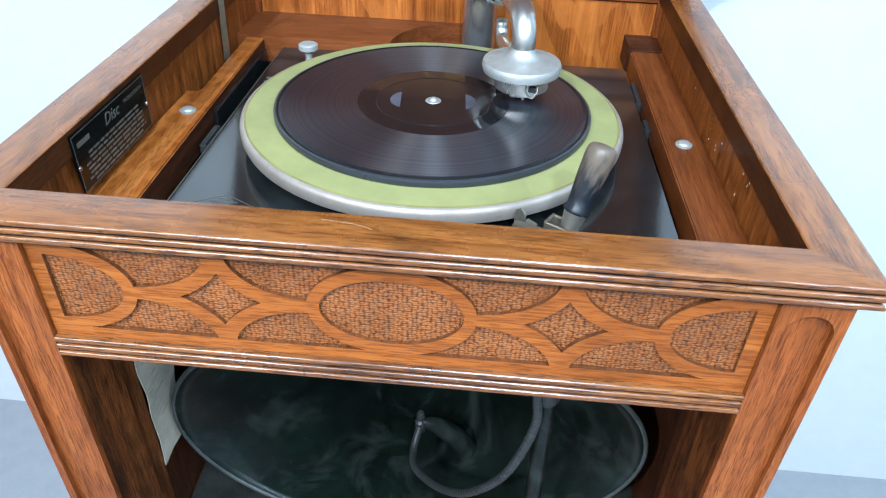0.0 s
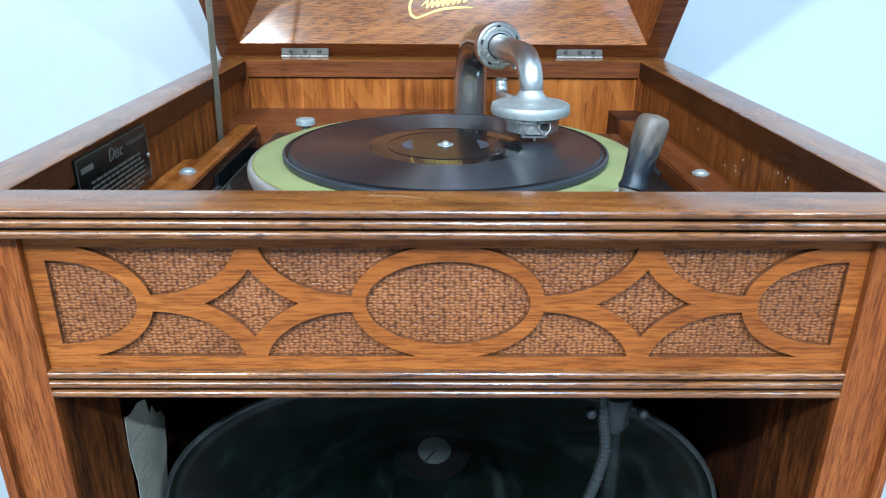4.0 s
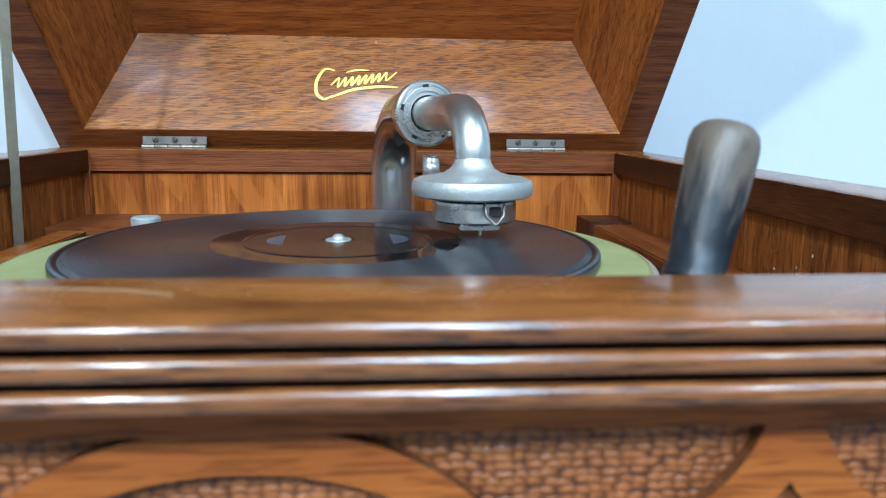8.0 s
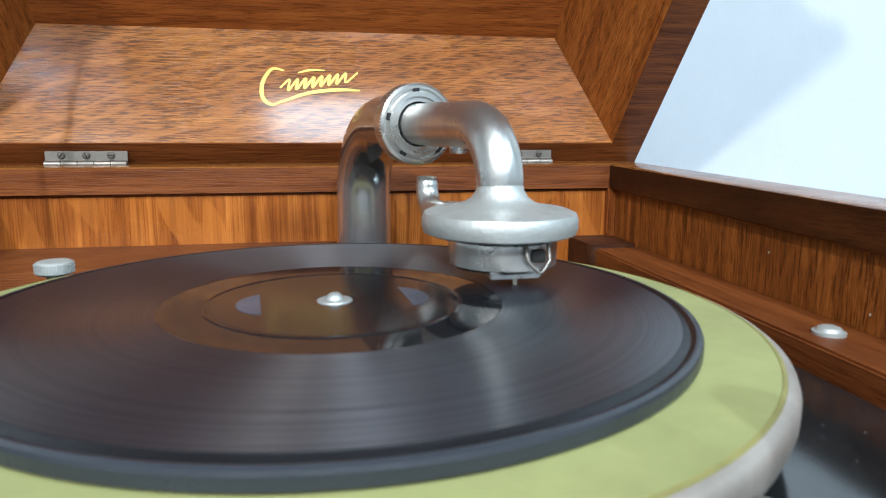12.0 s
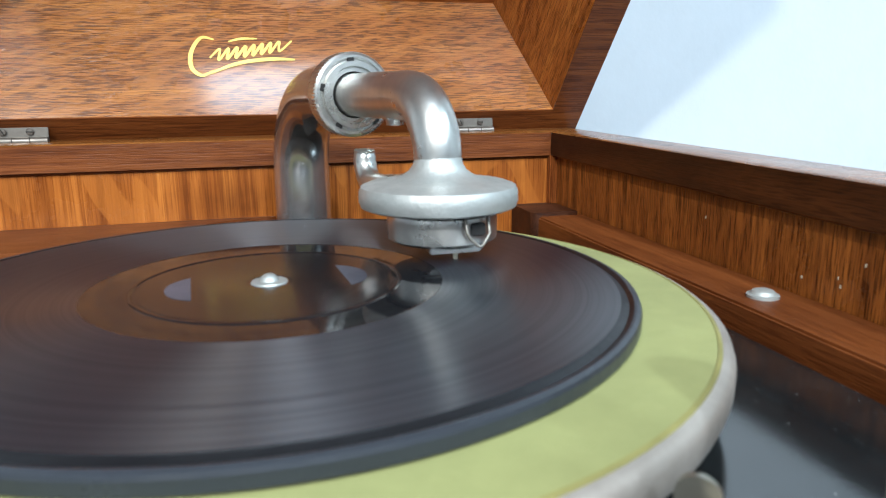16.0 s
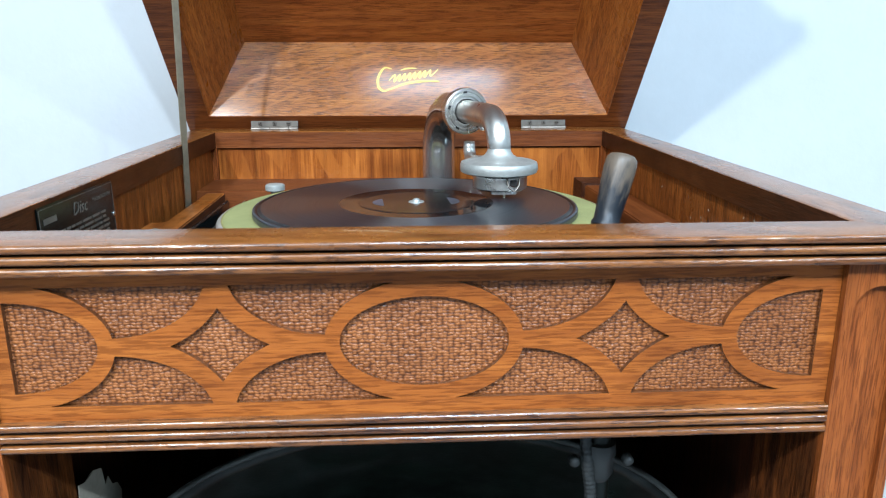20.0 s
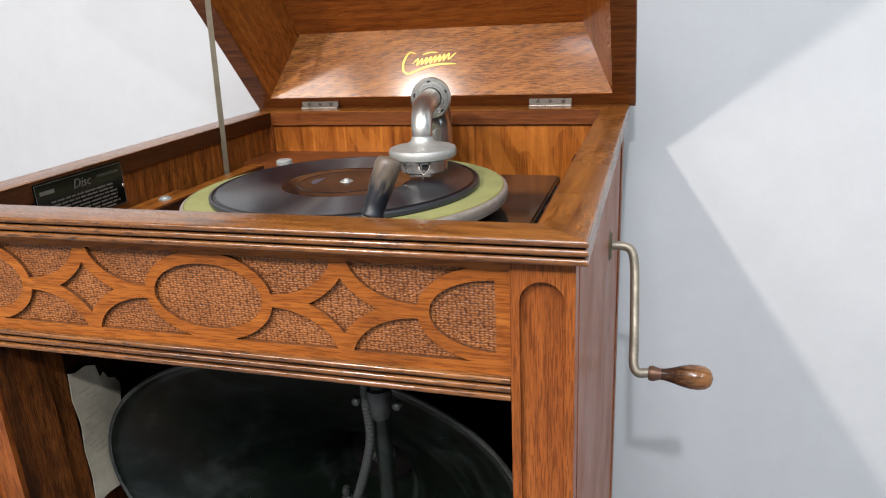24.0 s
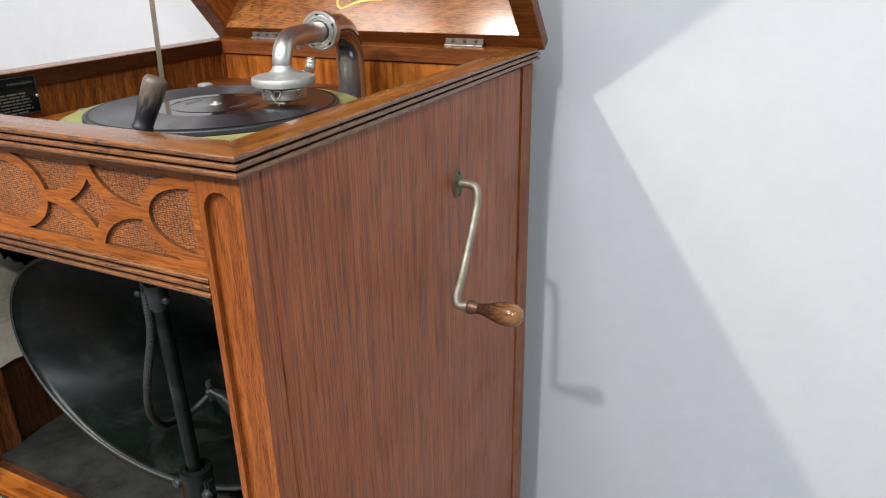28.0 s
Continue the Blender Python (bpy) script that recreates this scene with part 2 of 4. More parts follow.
BLACK_PAINT = plain("black_japanned_steel", (0.010, 0.012, 0.0125), 0.10, 0.0, 0.5, relief=0.00005, shine=1.0, dust=0.4)
BLACK_METAL = plain("dusty_black_horn_paint", (0.0032, 0.0062, 0.0044), 0.34, 0.0, 0.8, shine=0.28, dust=0.06, smear=0.15)
GREY_METAL = plain("grey_black_iron", (0.034, 0.037, 0.036), 0.42, 0.4, 0.4)
HORN_RIM = plain("rubbed_horn_rim", (0.05, 0.056, 0.052), 0.4, 0.3, 0.5)
# near-black that stands for the shade inside gaps, slots and holes
VOID = plain("unlit_gap_black", (0.008, 0.007, 0.006), 0.9)
FELT = plain("green_turntable_felt", (0.226, 0.226, 0.080), 0.95, 0.0, 0.14, 1800, 0.0008)
DARK_FELT = plain("dusty_dark_shelf_felt", (0.020, 0.021, 0.017), 0.6, 0.0, 0.8, 900, 0.001, shine=0.25, dust=0.15)
GOLD = plain("gilt_transfer", (0.72, 0.52, 0.10), 0.4, 0.35, 0.15)
PAPER = plain("yellowed_torn_paper", (0.42, 0.38, 0.29), 0.85, 0.0, 0.3)
PAPER_INK = plain("faded_ink", (0.30, 0.27, 0.21), 0.8)
PLATE_INK = plain("worn_silver_plate_lettering", (0.17, 0.165, 0.14), 0.4, 0.5, 0.3)
WALL_PAINT = plain("satin_white_wall_paint", (0.53, 0.550, 0.562), 0.36, 0.0, 0.03, 160, 0.0006)
CEILING_PAINT = plain("matt_white_ceiling_paint", (0.78, 0.78, 0.78), 0.9, 0.0, 0.05)
FLOOR_PAINT = plain("pale_grey_floor_covering", (0.24, 0.25, 0.265), 0.8, 0.0, 0.04, 300, 0.001)


def grip_wood(name, top, low, z0, z1, rough=0.42):
    """Dark varnish worn through to grey-brown wood towards the end that is held."""
    m, nt, bsdf = material(name)
    n = node(nt, "ShaderNodeTexNoise", Scale=1.0, Detail=4.0)
    nt.links.new(mapped(nt, (420, 420, 110)), n.inputs["Vector"])
    co = nt.nodes.new("ShaderNodeTexCoord")
    sep = nt.nodes.new("ShaderNodeSeparateXYZ")
    nt.links.new(co.outputs["Object"], sep.inputs[0])
    mr = nt.nodes.new("ShaderNodeMapRange")
    mr.inputs["From Min"].default_value, mr.inputs["From Max"].default_value = z0, z1
    nt.links.new(sep.outputs["Z"], mr.inputs["Value"])
    add = nt.nodes.new("ShaderNodeMath")
    add.operation = "MULTIPLY_ADD"
    add.inputs[1].default_value, add.inputs[2].default_value = 1.0, -0.5
    nt.links.new(n.outputs["Fac"], add.inputs[0])
    tot = nt.nodes.new("ShaderNodeMath")
    nt.links.new(add.outputs[0], tot.inputs[0])
    nt.links.new(mr.outputs["Result"], tot.inputs[1])
    c = ramp(nt, tot.outputs[0], [(0.3, low), (0.75, top)])
    nt.links.new(c, bsdf.inputs["Base Color"])
    bsdf.inputs["Roughness"].default_value = rough
    bsdf.inputs["Specular IOR Level"].default_value = 0.4
    bump(nt, bsdf, n.outputs["Fac"], 0.3, 0.0006)
    return m


def worn_reflection_tube(name, z0, z1):
    """Nickel plating, grey and rubbed rough below; smooth above, lid's dark reflection coloured in."""
    m, nt, bsdf = material(name)
    n = node(nt, "ShaderNodeTexNoise", Scale=55.0, Detail=6.0, Roughness=0.7)
    nt.links.new(mapped(nt, (1, 1, 0.6)), n.inputs["Vector"])
    co = nt.nodes.new("ShaderNodeTexCoord")
    sep = nt.nodes.new("ShaderNodeSeparateXYZ")
    nt.links.new(co.outputs["Object"], sep.inputs[0])
    mr = nt.nodes.new("ShaderNodeMapRange")
    mr.inputs["From Min"].default_value, mr.inputs["From Max"].default_value = z0, z1
    nt.links.new(sep.outputs["Z"], mr.inputs["Value"])
    add = nt.nodes.new("ShaderNodeMath")
    add.operation = "MULTIPLY_ADD"
    add.inputs[1].default_value, add.inputs[2].default_value = 1.6, -0.8
    nt.links.new(n.outputs["Fac"], add.inputs[0])
    tot = nt.nodes.new("ShaderNodeMath")
    nt.links.new(add.outputs[0], tot.inputs[0])
    nt.links.new(mr.outputs["Result"], tot.inputs[1])
    nt.links.new(ramp(nt, tot.outputs[0], [(0.2, (0.56, 0.555, 0.55)), (0.55, (0.44, 0.42, 0.40)), (0.9, (0.36, 0.33, 0.31))]), bsdf.inputs["Base Color"])
    nt.links.new(ramp(nt, tot.outputs[0], [(0.15, (0.25,) * 3), (0.7, (0.12,) * 3)]), bsdf.inputs["Roughness"])
    bsdf.inputs["Metallic"].default_value = 0.9
    bump(nt, bsdf, n.outputs["Fac"], 0.15, 0.0006)
    return m


GRIP = grip_wood("worn_lever_grip", (0.105, 0.080, 0.057), (0.007, 0.009, 0.013), -0.018, 0.024)
PEAR = grip_wood("worn_pear_handle", (0.25, 0.105, 0.036), (0.045, 0.021, 0.012), -0.030, 0.034, 0.2)


def woven(name):
    """Pressed wood-fibre grille cloth: staggered loops in wavy rows, dark between them."""
    m, nt, bsdf = material(name)
    wob = node(nt, "ShaderNodeTexNoise", Scale=240.0, Detail=2.0)
    nt.links.new(mapped(nt, (1, 1, 1), shift=0.9), wob.inputs["Vector"])
    shove = nt.nodes.new("ShaderNodeVectorMath")
    shove.operation = "MULTIPLY_ADD"
    shove.inputs[1].default_value = (0.9, 0.0, 0.9)
    nt.links.new(wob.outputs["Color"], shove.inputs[0])
    nt.links.new(mapped(nt, (360, 0, 620)), shove.inputs[2])
    cell = node(nt, "ShaderNodeTexVoronoi", Scale=1.0, Randomness=0.42)
    nt.links.new(shove.outputs[0], cell.inputs["Vector"])
    tone = node(nt, "ShaderNodeTexNoise", Scale=38.0, Detail=3.0)
    nt.links.new(mapped(nt, (1, 1, 1), shift=2.2), tone.inputs["Vector"])
    c = ramp(nt, cell.outputs["Distance"], [(0.0, (0.165, 0.054, 0.015)), (0.16, (0.34, 0.122, 0.033)), (0.42, (0.29, 0.100, 0.026)), (0.62, (0.135, 0.043, 0.012)), (0.8, (0.055, 0.018, 0.006))])
    c = mix(nt, "MULTIPLY", 0.7, c, ramp(nt, tone.outputs["Fac"], [(0.35, (0.62, 0.58, 0.56)), (0.62, (1, 1, 1))]))
    nt.links.new(c, bsdf.inputs["Base Color"])
    bsdf.inputs["Roughness"].default_value = 0.38
    bsdf.inputs["Specular IOR Level"].default_value = 0.36
    high = ramp(nt, cell.outputs["Distance"], [(0.0, (0.7, 0.7, 0.7)), (0.2, (1, 1, 1)), (0.75, (0, 0, 0))])
    bump(nt, bsdf, high, 0.6, 0.0010)
    return m


WEAVE = woven("basket_weave_grille")


def disc_surface(name, rough, aniso, rings, colour=(0.008, 0.008, 0.009), shine=0.5, ior=1.5):
    """Black shellac with concentric grooves; its highlight runs along the radius."""
    m, nt, bsdf = material(name)
    co = nt.nodes.new("ShaderNodeTexCoord")
    length = nt.nodes.new("ShaderNodeVectorMath")
    length.operation = "LENGTH"
    nt.links.new(co.outputs["Object"], length.inputs[0])
    n = node(nt, "ShaderNodeTexNoise", Scale=rings, Detail=3.0)
    n.noise_dimensions = "1D"
    nt.links.new(length.outputs["Value"], n.inputs["W"])
    wide = node(nt, "ShaderNodeTexNoise", Scale=rings * 0.22, Detail=3.0, Roughness=0.65)
    wide.noise_dimensions = "1D"
    nt.links.new(length.outputs["Value"], wide.inputs["W"])
    level = ramp(nt, wide.outputs["Fac"], [(0.36, (shine * 0.72,) * 3), (0.62, (min(1, shine * 1.2),) * 3)])
    nt.links.new(level, bsdf.inputs["Specular IOR Level"])
    bsdf.inputs["Base Color"].default_value = (*colour, 1)
    nt.links.new(ramp(nt, n.outputs["Fac"], [(0.3, (rough * 0.88,) * 3), (0.7, (rough * 1.12,) * 3)]), bsdf.inputs["Roughness"])
    bsdf.inputs["IOR"].default_value = ior
    bsdf.inputs["Anisotropic"].default_value = aniso
    bsdf.inputs["Anisotropic Rotation"].default_value = 0.25
    tan = nt.nodes.new("ShaderNodeTangent")
    tan.direction_type, tan.axis = "RADIAL", "Z"
    nt.links.new(tan.outputs[0], bsdf.inputs["Tangent"])
    return m


GROOVES = disc_surface("grooved_black_disc", 0.33, 0.94, 1500.0, (0.0070, 0.0095, 0.0145), 1.0, 1.8)
DISC_EDGE = plain("dull_grey_disc_edge", (0.024, 0.027, 0.033), 0.32, 0.0, 0.2, 500)
DISC_BEVEL = plain("satin_black_disc_bevel", (0.006, 0.006, 0.007), 0.34, 0.0, 0.2, 500, shine=0.35)
GLOSS_DISC = disc_surface("smooth_black_disc", 0.06, 0.0, 300.0)


# ---- helpers for meshes ----
WORLD = {}


def part(name, bm, mat, parent=None, label="", turn=None, smooth=None):
    """Links a bmesh, given in world places, as one mesh object under its parent; turn: its own axes."""
    bmesh.ops.recalc_face_normals(bm, faces=bm.faces)
    xs = np.array([v.co[:] for v in bm.verts])
    mid = Vector((xs.min(0) + xs.max(0)) / 2)
    m = Matrix.Translation(mid) @ (turn.to_4x4() if turn else Matrix())
    bm.transform(m.inverted())
    me = bpy.data.meshes.new(name)
    bm.to_mesh(me)
    bm.free()
    for mm in (mat if isinstance(mat, (list, tuple)) else [mat]):
        me.materials.append(mm)
    if smooth is not None:
        me.shade_smooth()
        me.set_sharp_from_angle(angle=radians(smooth))
    ob = new(name, me)
    if parent:
        ob.parent = parent
        ob.matrix_parent_inverse = WORLD[parent].inverted()
    ob.matrix_basis = m
    WORLD[ob] = m
    if label:
        ob["label"] = label
    return ob


def empty(name, at):
    ob = new(name)
    ob.location = at
    WORLD[ob] = Matrix.Translation(at)
    return ob


def add_box(bm, x0, x1, y0, y1, z0, z1, bevel=0.0, m=None, seg=2):
    b = bmesh.new()
    bmesh.ops.create_cube(b, size=1)
    for v in b.verts:
        v.co = Vector(((x0 + x1) / 2 + v.co.x * (x1 - x0), (y0 + y1) / 2 + v.co.y * (y1 - y0), (z0 + z1) / 2 + v.co.z * (z1 - z0)))
    if bevel:
        bmesh.ops.bevel(b, geom=b.edges[:], offset=bevel, segments=seg, affect="EDGES", clamp_overlap=True)
    join(bm, b, m)


def join(bm, b, m=None):
    if m is not None:
        b.transform(m)
    me = bpy.data.meshes.new("scratch")
    b.to_mesh(me)
    b.free()
    bm.from_mesh(me)
    bpy.data.meshes.remove(me)


def box(x0, x1, y0, y1, z0, z1, bevel=0.0, m=None):
    bm = bmesh.new()
    add_box(bm, x0, x1, y0, y1, z0, z1, bevel, m)
    return bm


def tube(points, radii, n=20, bm=None, caps=True):
    """A round rod along points; radii: one or one for each point."""
    bm = bm or bmesh.new()
    pts = [Vector(p) for p in points]
    if not isinstance(radii, (list, tuple)):
        radii = [radii] * len(pts)
    d = (pts[1] - pts[0]).normalized()
    side = d.orthogonal().normalized()
    rings = []
    for i, p in enumerate(pts):
        a, b = pts[max(i - 1, 0)], pts[min(i + 1, len(pts) - 1)]
        d2 = (b - a).normalized()
        side = (side - d2 * side.dot(d2)).normalized()
        up = d2.cross(side)
        rings.append([bm.verts.new(p + (side * math.cos(k * math.tau / n) + up * math.sin(k * math.tau / n)) * radii[i]) for k in range(n)])
    for r, s in zip(rings, rings[1:]):
        for k in range(n):
            bm.faces.new((r[k], r[(k + 1) % n], s[(k + 1) % n], s[k]))
    if caps:
        bm.faces.new(rings[0][::-1])
        bm.faces.new(rings[-1])
    return bm


def smooth_path(points, steps=8):
    """A smooth curve through the points."""
    p = [Vector(q) for q in points]
    p = [2 * p[0] - p[1], *p, 2 * p[-1] - p[-2]]
    out = []
    for a, b, c, d in zip(p, p[1:], p[2:], p[3:]):
        for i in range(steps):
            t = i / steps
            out.append(0.5 * (2 * b + (c - a) * t + (2 * a - 5 * b + 4 * c - d) * t * t + (3 * b - a - 3 * c + d) * t ** 3))
    return out + [p[-2]]


def lathe(profile, m=None, n=64, bm=None):
    """Turns (radius, height) pairs about z; radius 0 closes the end."""
    bm = bm or bmesh.new()
    b = bmesh.new()
    rings = []
    for r, z in profile:
        rings.append([b.verts.new((0, 0, z))] if r == 0 else [b.verts.new((r * math.cos(k * math.tau / n), r * math.sin(k * math.tau / n), z)) for k in range(n)])
    for r, s in zip(rings, rings[1:]):
        for k in range(n):
            j = (k + 1) % n
            if len(r) == 1 and len(s) == 1:
                break
            if len(r) == 1:
                b.faces.new((r[0], s[j], s[k]))
            elif len(s) == 1:
                b.faces.new((r[k], r[j], s[0]))
            else:
                b.faces.new((r[k], r[j], s[j], s[k]))
    join(bm, b, m)
    return bm


def sheet(poly, depth, m):
    """A flat polygon in x and y, raised by depth, put in place by m."""
    b = bmesh.new()
    low = [b.verts.new((x, y, 0)) for x, y in poly]
    f = b.faces.new(low)
    top = bmesh.ops.extrude_face_region(b, geom=[f])
    for v in top["geom"]:
        if isinstance(v, bmesh.types.BMVert):
            v.co.z += depth
    bmesh.ops.triangulate(b, faces=[g for g in b.faces if len(g.verts) > 4])
    bm = bmesh.new()
    join(bm, b, m)
    return bm


def facing(origin, right, up):
    """A matrix whose x runs right, y up and z towards the one who reads."""
    r, u = Vector(right).normalized(), Vector(up).normalized()
    n = r.cross(u)
    return Matrix(((r.x, u.x, n.x, origin[0]), (r.y, u.y, n.y, origin[1]), (r.z, u.z, n.z, origin[2]), (0, 0, 0, 1)))


def lettering(name, text, m, size, mat, parent, label="", shear=0.0):
    cu = bpy.data.curves.new(name, "FONT")
    cu.body, cu.size, cu.align_x, cu.align_y, cu.extrude, cu.shear, cu.resolution_u = text, size, "CENTER", "CENTER", size * 0.01, shear, 2
    tmp = bpy.data.objects.new(name, cu)
    me = bpy.data.meshes.new_from_object(tmp)
    bpy.data.objects.remove(tmp)
    bm = bmesh.new()
    bm.from_mesh(me)
    bpy.data.meshes.remove(me)
    bm.transform(m)
    return part(name, bm, mat, parent, label, m.to_3x3())


# ---- the room ----
ROOM = dict(x0=-2.6, x1=2.9, y0=-3.6, y1=0.615, z1=2.8)
R = ROOM
floor = part("floor", box(R["x0"], R["x1"], R["y0"], R["y1"], -0.1, 0), FLOOR_PAINT)
tagged(floor, "pale grey floor covering", "floor", kind="structure")
ceiling = part("ceiling", box(R["x0"], R["x1"], R["y0"], R["y1"], R["z1"], R["z1"] + 0.1), CEILING_PAINT)
tagged(ceiling, "plain matt white ceiling", "ceiling", kind="structure")
for nm, b in (("wall_north", (R["x0"] - 0.1, R["x1"] + 0.1, R["y1"], R["y1"] + 0.1)), ("wall_south", (R["x0"] - 0.1, R["x1"] + 0.1, R["y0"] - 0.1, R["y0"])),
              ("wall_west", (R["x0"] - 0.1, R["x0"], R["y0"], R["y1"])), ("wall_east", (R["x1"], R["x1"] + 0.1, R["y0"], R["y1"]))):
    tagged(part(nm, box(*b, -0.1, R["z1"] + 0.1), WALL_PAINT), "smooth satin white painted wall", "wall", kind="structure")

# ---- the phonograph ----
TOP = 0.9225          # top of the rim
phono = empty("phonograph", (0, 0.26, 0))
tagged(phono, "antique upright oak disc phonograph, lid propped open, against a white wall", "phonograph")

# rim with its reeded edge, mitred at the corners
XO, YF, YB, XI, YI, YJ = 0.2475, -0.008, 0.530, 0.22, 0.019, 0.489


def reeded(z_top, z_low, beads, reach, back):
    """The section of a reeded moulding, out to reach, with rounded beads between fine grooves."""
    h = (z_top - z_low) / beads
    pts = []
    for i in range(beads):
        z = z_top - i * h
        for a in (0, 25, 55, 90, 125, 155, 180):
            q = radians(a)
            pts.append((reach - h * 0.38 + h * 0.38 * math.sin(q), z - h * 0.38 + h * 0.38 * math.cos(q)))
        pts.append((reach - h * 1.2, z - h * 0.78))
        pts.append((reach - h * 1.2, z - h * 0.98))
    return pts + [(-back, z_low), (-back, z_top)]


# the cabinet leans forward a little, so that its rim rises towards the back
RISE = Matrix(((1, 0, 0, 0), (0, 1, 0, 0), (0, 0.0082, 1, 0), (0, 0, 0, 1)))
prof = reeded(TOP, 0.9065, 3, 0.0045, 0.0)
prof[-2:] = [(-0.018, 0.9065), (-0.018, TOP)]
for nm, cs, gx in (("rim_front", [(-XO, YF, -1, -1), (XO, YF, 1, -1)], 0), ("rim_side", [(XO, YF, 1, -1), (XO, YB, 1, 1)], 1),
                   ("rim_side", [(-XO, YB, -1, 1), (-XO, YF, -1, -1)], 1), ("rim_back", [(XO, YB, 1, 1), (-XO, YB, -1, 1)], 0)):
    (xa, ya, oxa, oya), (xb, yb, oxb, oyb) = cs
    bm = bmesh.new()
    ends = []
    for x, y, ox, oy in cs:
        inner = (XI * (1 if x > 0 else -1), YI if y < 0.2 else YJ)
        row = [bm.verts.new((x + ox * o, y + oy * o, z)) for o, z in prof[:-2]]
        row.append(bm.verts.new((inner[0], inner[1], 0.9045)))
        row.append(bm.verts.new((inner[0], inner[1], TOP - 0.0008)))
        row.append(bm.verts.new((inner[0] + ox * 0.0012, inner[1] + oy * 0.0012, TOP)))
        ends.append(row)
    k = len(ends[0])
    # faces of the grooves between the beads are near black
    for j in range(k):
        f = bm.faces.new((ends[0][j], ends[1][j], ends[1][(j + 1) % k], ends[0][(j + 1) % k]))
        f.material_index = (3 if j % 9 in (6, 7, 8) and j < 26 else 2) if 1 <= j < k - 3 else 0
    bm.faces.new(ends[0])
    bm.faces.new(ends[1][::-1])
    # upright faces towards the well get the second, darker material
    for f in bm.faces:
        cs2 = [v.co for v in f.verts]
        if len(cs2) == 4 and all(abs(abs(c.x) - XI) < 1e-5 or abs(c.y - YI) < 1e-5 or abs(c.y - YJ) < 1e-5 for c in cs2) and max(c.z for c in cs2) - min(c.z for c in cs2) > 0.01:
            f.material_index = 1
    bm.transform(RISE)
    part(nm, bm, [OAK_GLOSSY[gx], OAK_LEDGE[0] if nm == "rim_back" else OAK_LIP[gx], OAK_BEAD[gx], GROOVE_BLACK], phono, smooth=40)

# corner posts, each with a long round-topped sinking on the front face
PX0, PX1, PZ = 0.2068, 0.2445, 0.9065


def pierced(outer, loops, y0, depth):
    """A flat board in x and z from y0, with openings sawn through it."""
    from mathutils import geometry
    verts, edges = [], []
    for lp in [outer, *loops]:
        k = len(verts)
        verts += [Vector(p) for p in lp]
        edges += [(k + i, k + (i + 1) % len(lp)) for i in range(len(lp))]
    vs, es, fs, *_ = geometry.delaunay_2d_cdt(verts, edges, [], 0, 1e-6)
    b = bmesh.new()
    front = [b.verts.new((v.x, y0, v.y)) for v in vs]

    def inside(p, lp):
        hit = False
        for (x1, y1), (x2, y2) in zip(lp, lp[1:] + lp[:1]):
            if (y1 > p[1]) != (y2 > p[1]) and p[0] < (x2 - x1) * (p[1] - y1) / (y2 - y1) + x1:
                hit = not hit
        return hit

    for f in fs:
        c = sum((vs[i] for i in f), Vector((0, 0))) / len(f)
        if not any(inside(c, lp) for lp in loops):
            b.faces.new([front[i] for i in f])
    bmesh.ops.delete(b, geom=[v for v in b.verts if not v.link_faces], context="VERTS")
    ext = bmesh.ops.extrude_face_region(b, geom=b.faces[:])
    for v in ext["geom"]:
        if isinstance(v, bmesh.types.BMVert):
            v.co.y += depth
    return b


def post(sign, y0, y1, sunk, top=PZ):
    b = bmesh.new()
    if not sunk:
        add_box(b, PX0 + 0.012, PX1 + 0.0018, y0, y1, 0.03, top, 0.0014)
    else:
        xl, xr = PX0 + 0.0055, PX1 - 0.0055
        rad, xm = (xr - xl) / 2, (xl + xr) / 2
        arch = [(xm + rad * math.cos(a), 0.8945 - rad + rad * math.sin(a)) for a in np.linspace(0, math.pi, 25)]
        join(b, pierced([(PX0, 0.03), (PX1, 0.03), (PX1, PZ), (PX0, PZ)], [[(xr, 0.10), *arch, (xl, 0.10)]], y0, 0.0048))
        add_box(b, PX0 + 0.0003, PX1 - 0.0003, y0 + 0.0043, 0.0170, 0.03, PZ)
        add_box(b, PX0 + 0.0003, 0.2259, 0.0172, y1, 0.03, 0.8140)
    if sign < 0:
        b.transform(Matrix.Diagonal((-1, 1, 1, 1)))
    return b


for s in (1, -1):
    bm = post(s, -0.0035, 0.046, True)
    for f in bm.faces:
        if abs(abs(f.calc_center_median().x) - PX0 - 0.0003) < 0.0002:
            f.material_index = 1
        elif all(abs(v.co.x) > PX1 - 0.0006 for v in f.verts):
            f.material_index = 2
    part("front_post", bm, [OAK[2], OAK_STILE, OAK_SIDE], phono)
    part("back_post", post(s, 0.4868, 0.524, False, PZ + 0.0035), OAK[2], phono)
    a, b = sorted((s * 0.2262, s * 0.2447))
    part("side_panel", box(a, b, 0.0175, 0.4850, 0.06, 0.9080, 0.0004), OAK_SIDE, phono, "reddish oak veneer panel with a satin sheen")
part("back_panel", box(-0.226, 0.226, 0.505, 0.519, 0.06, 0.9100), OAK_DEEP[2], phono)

# fretwork frieze over a woven grille
ZM, ZA, XE = 0.8690, 0.8993, 0.1975


def ell(cx, cz, a, b, t0, t1, n=24):
    return [(cx + a * math.cos(t), cz + b * math.sin(t)) for t in np.linspace(t0, t1, n)]


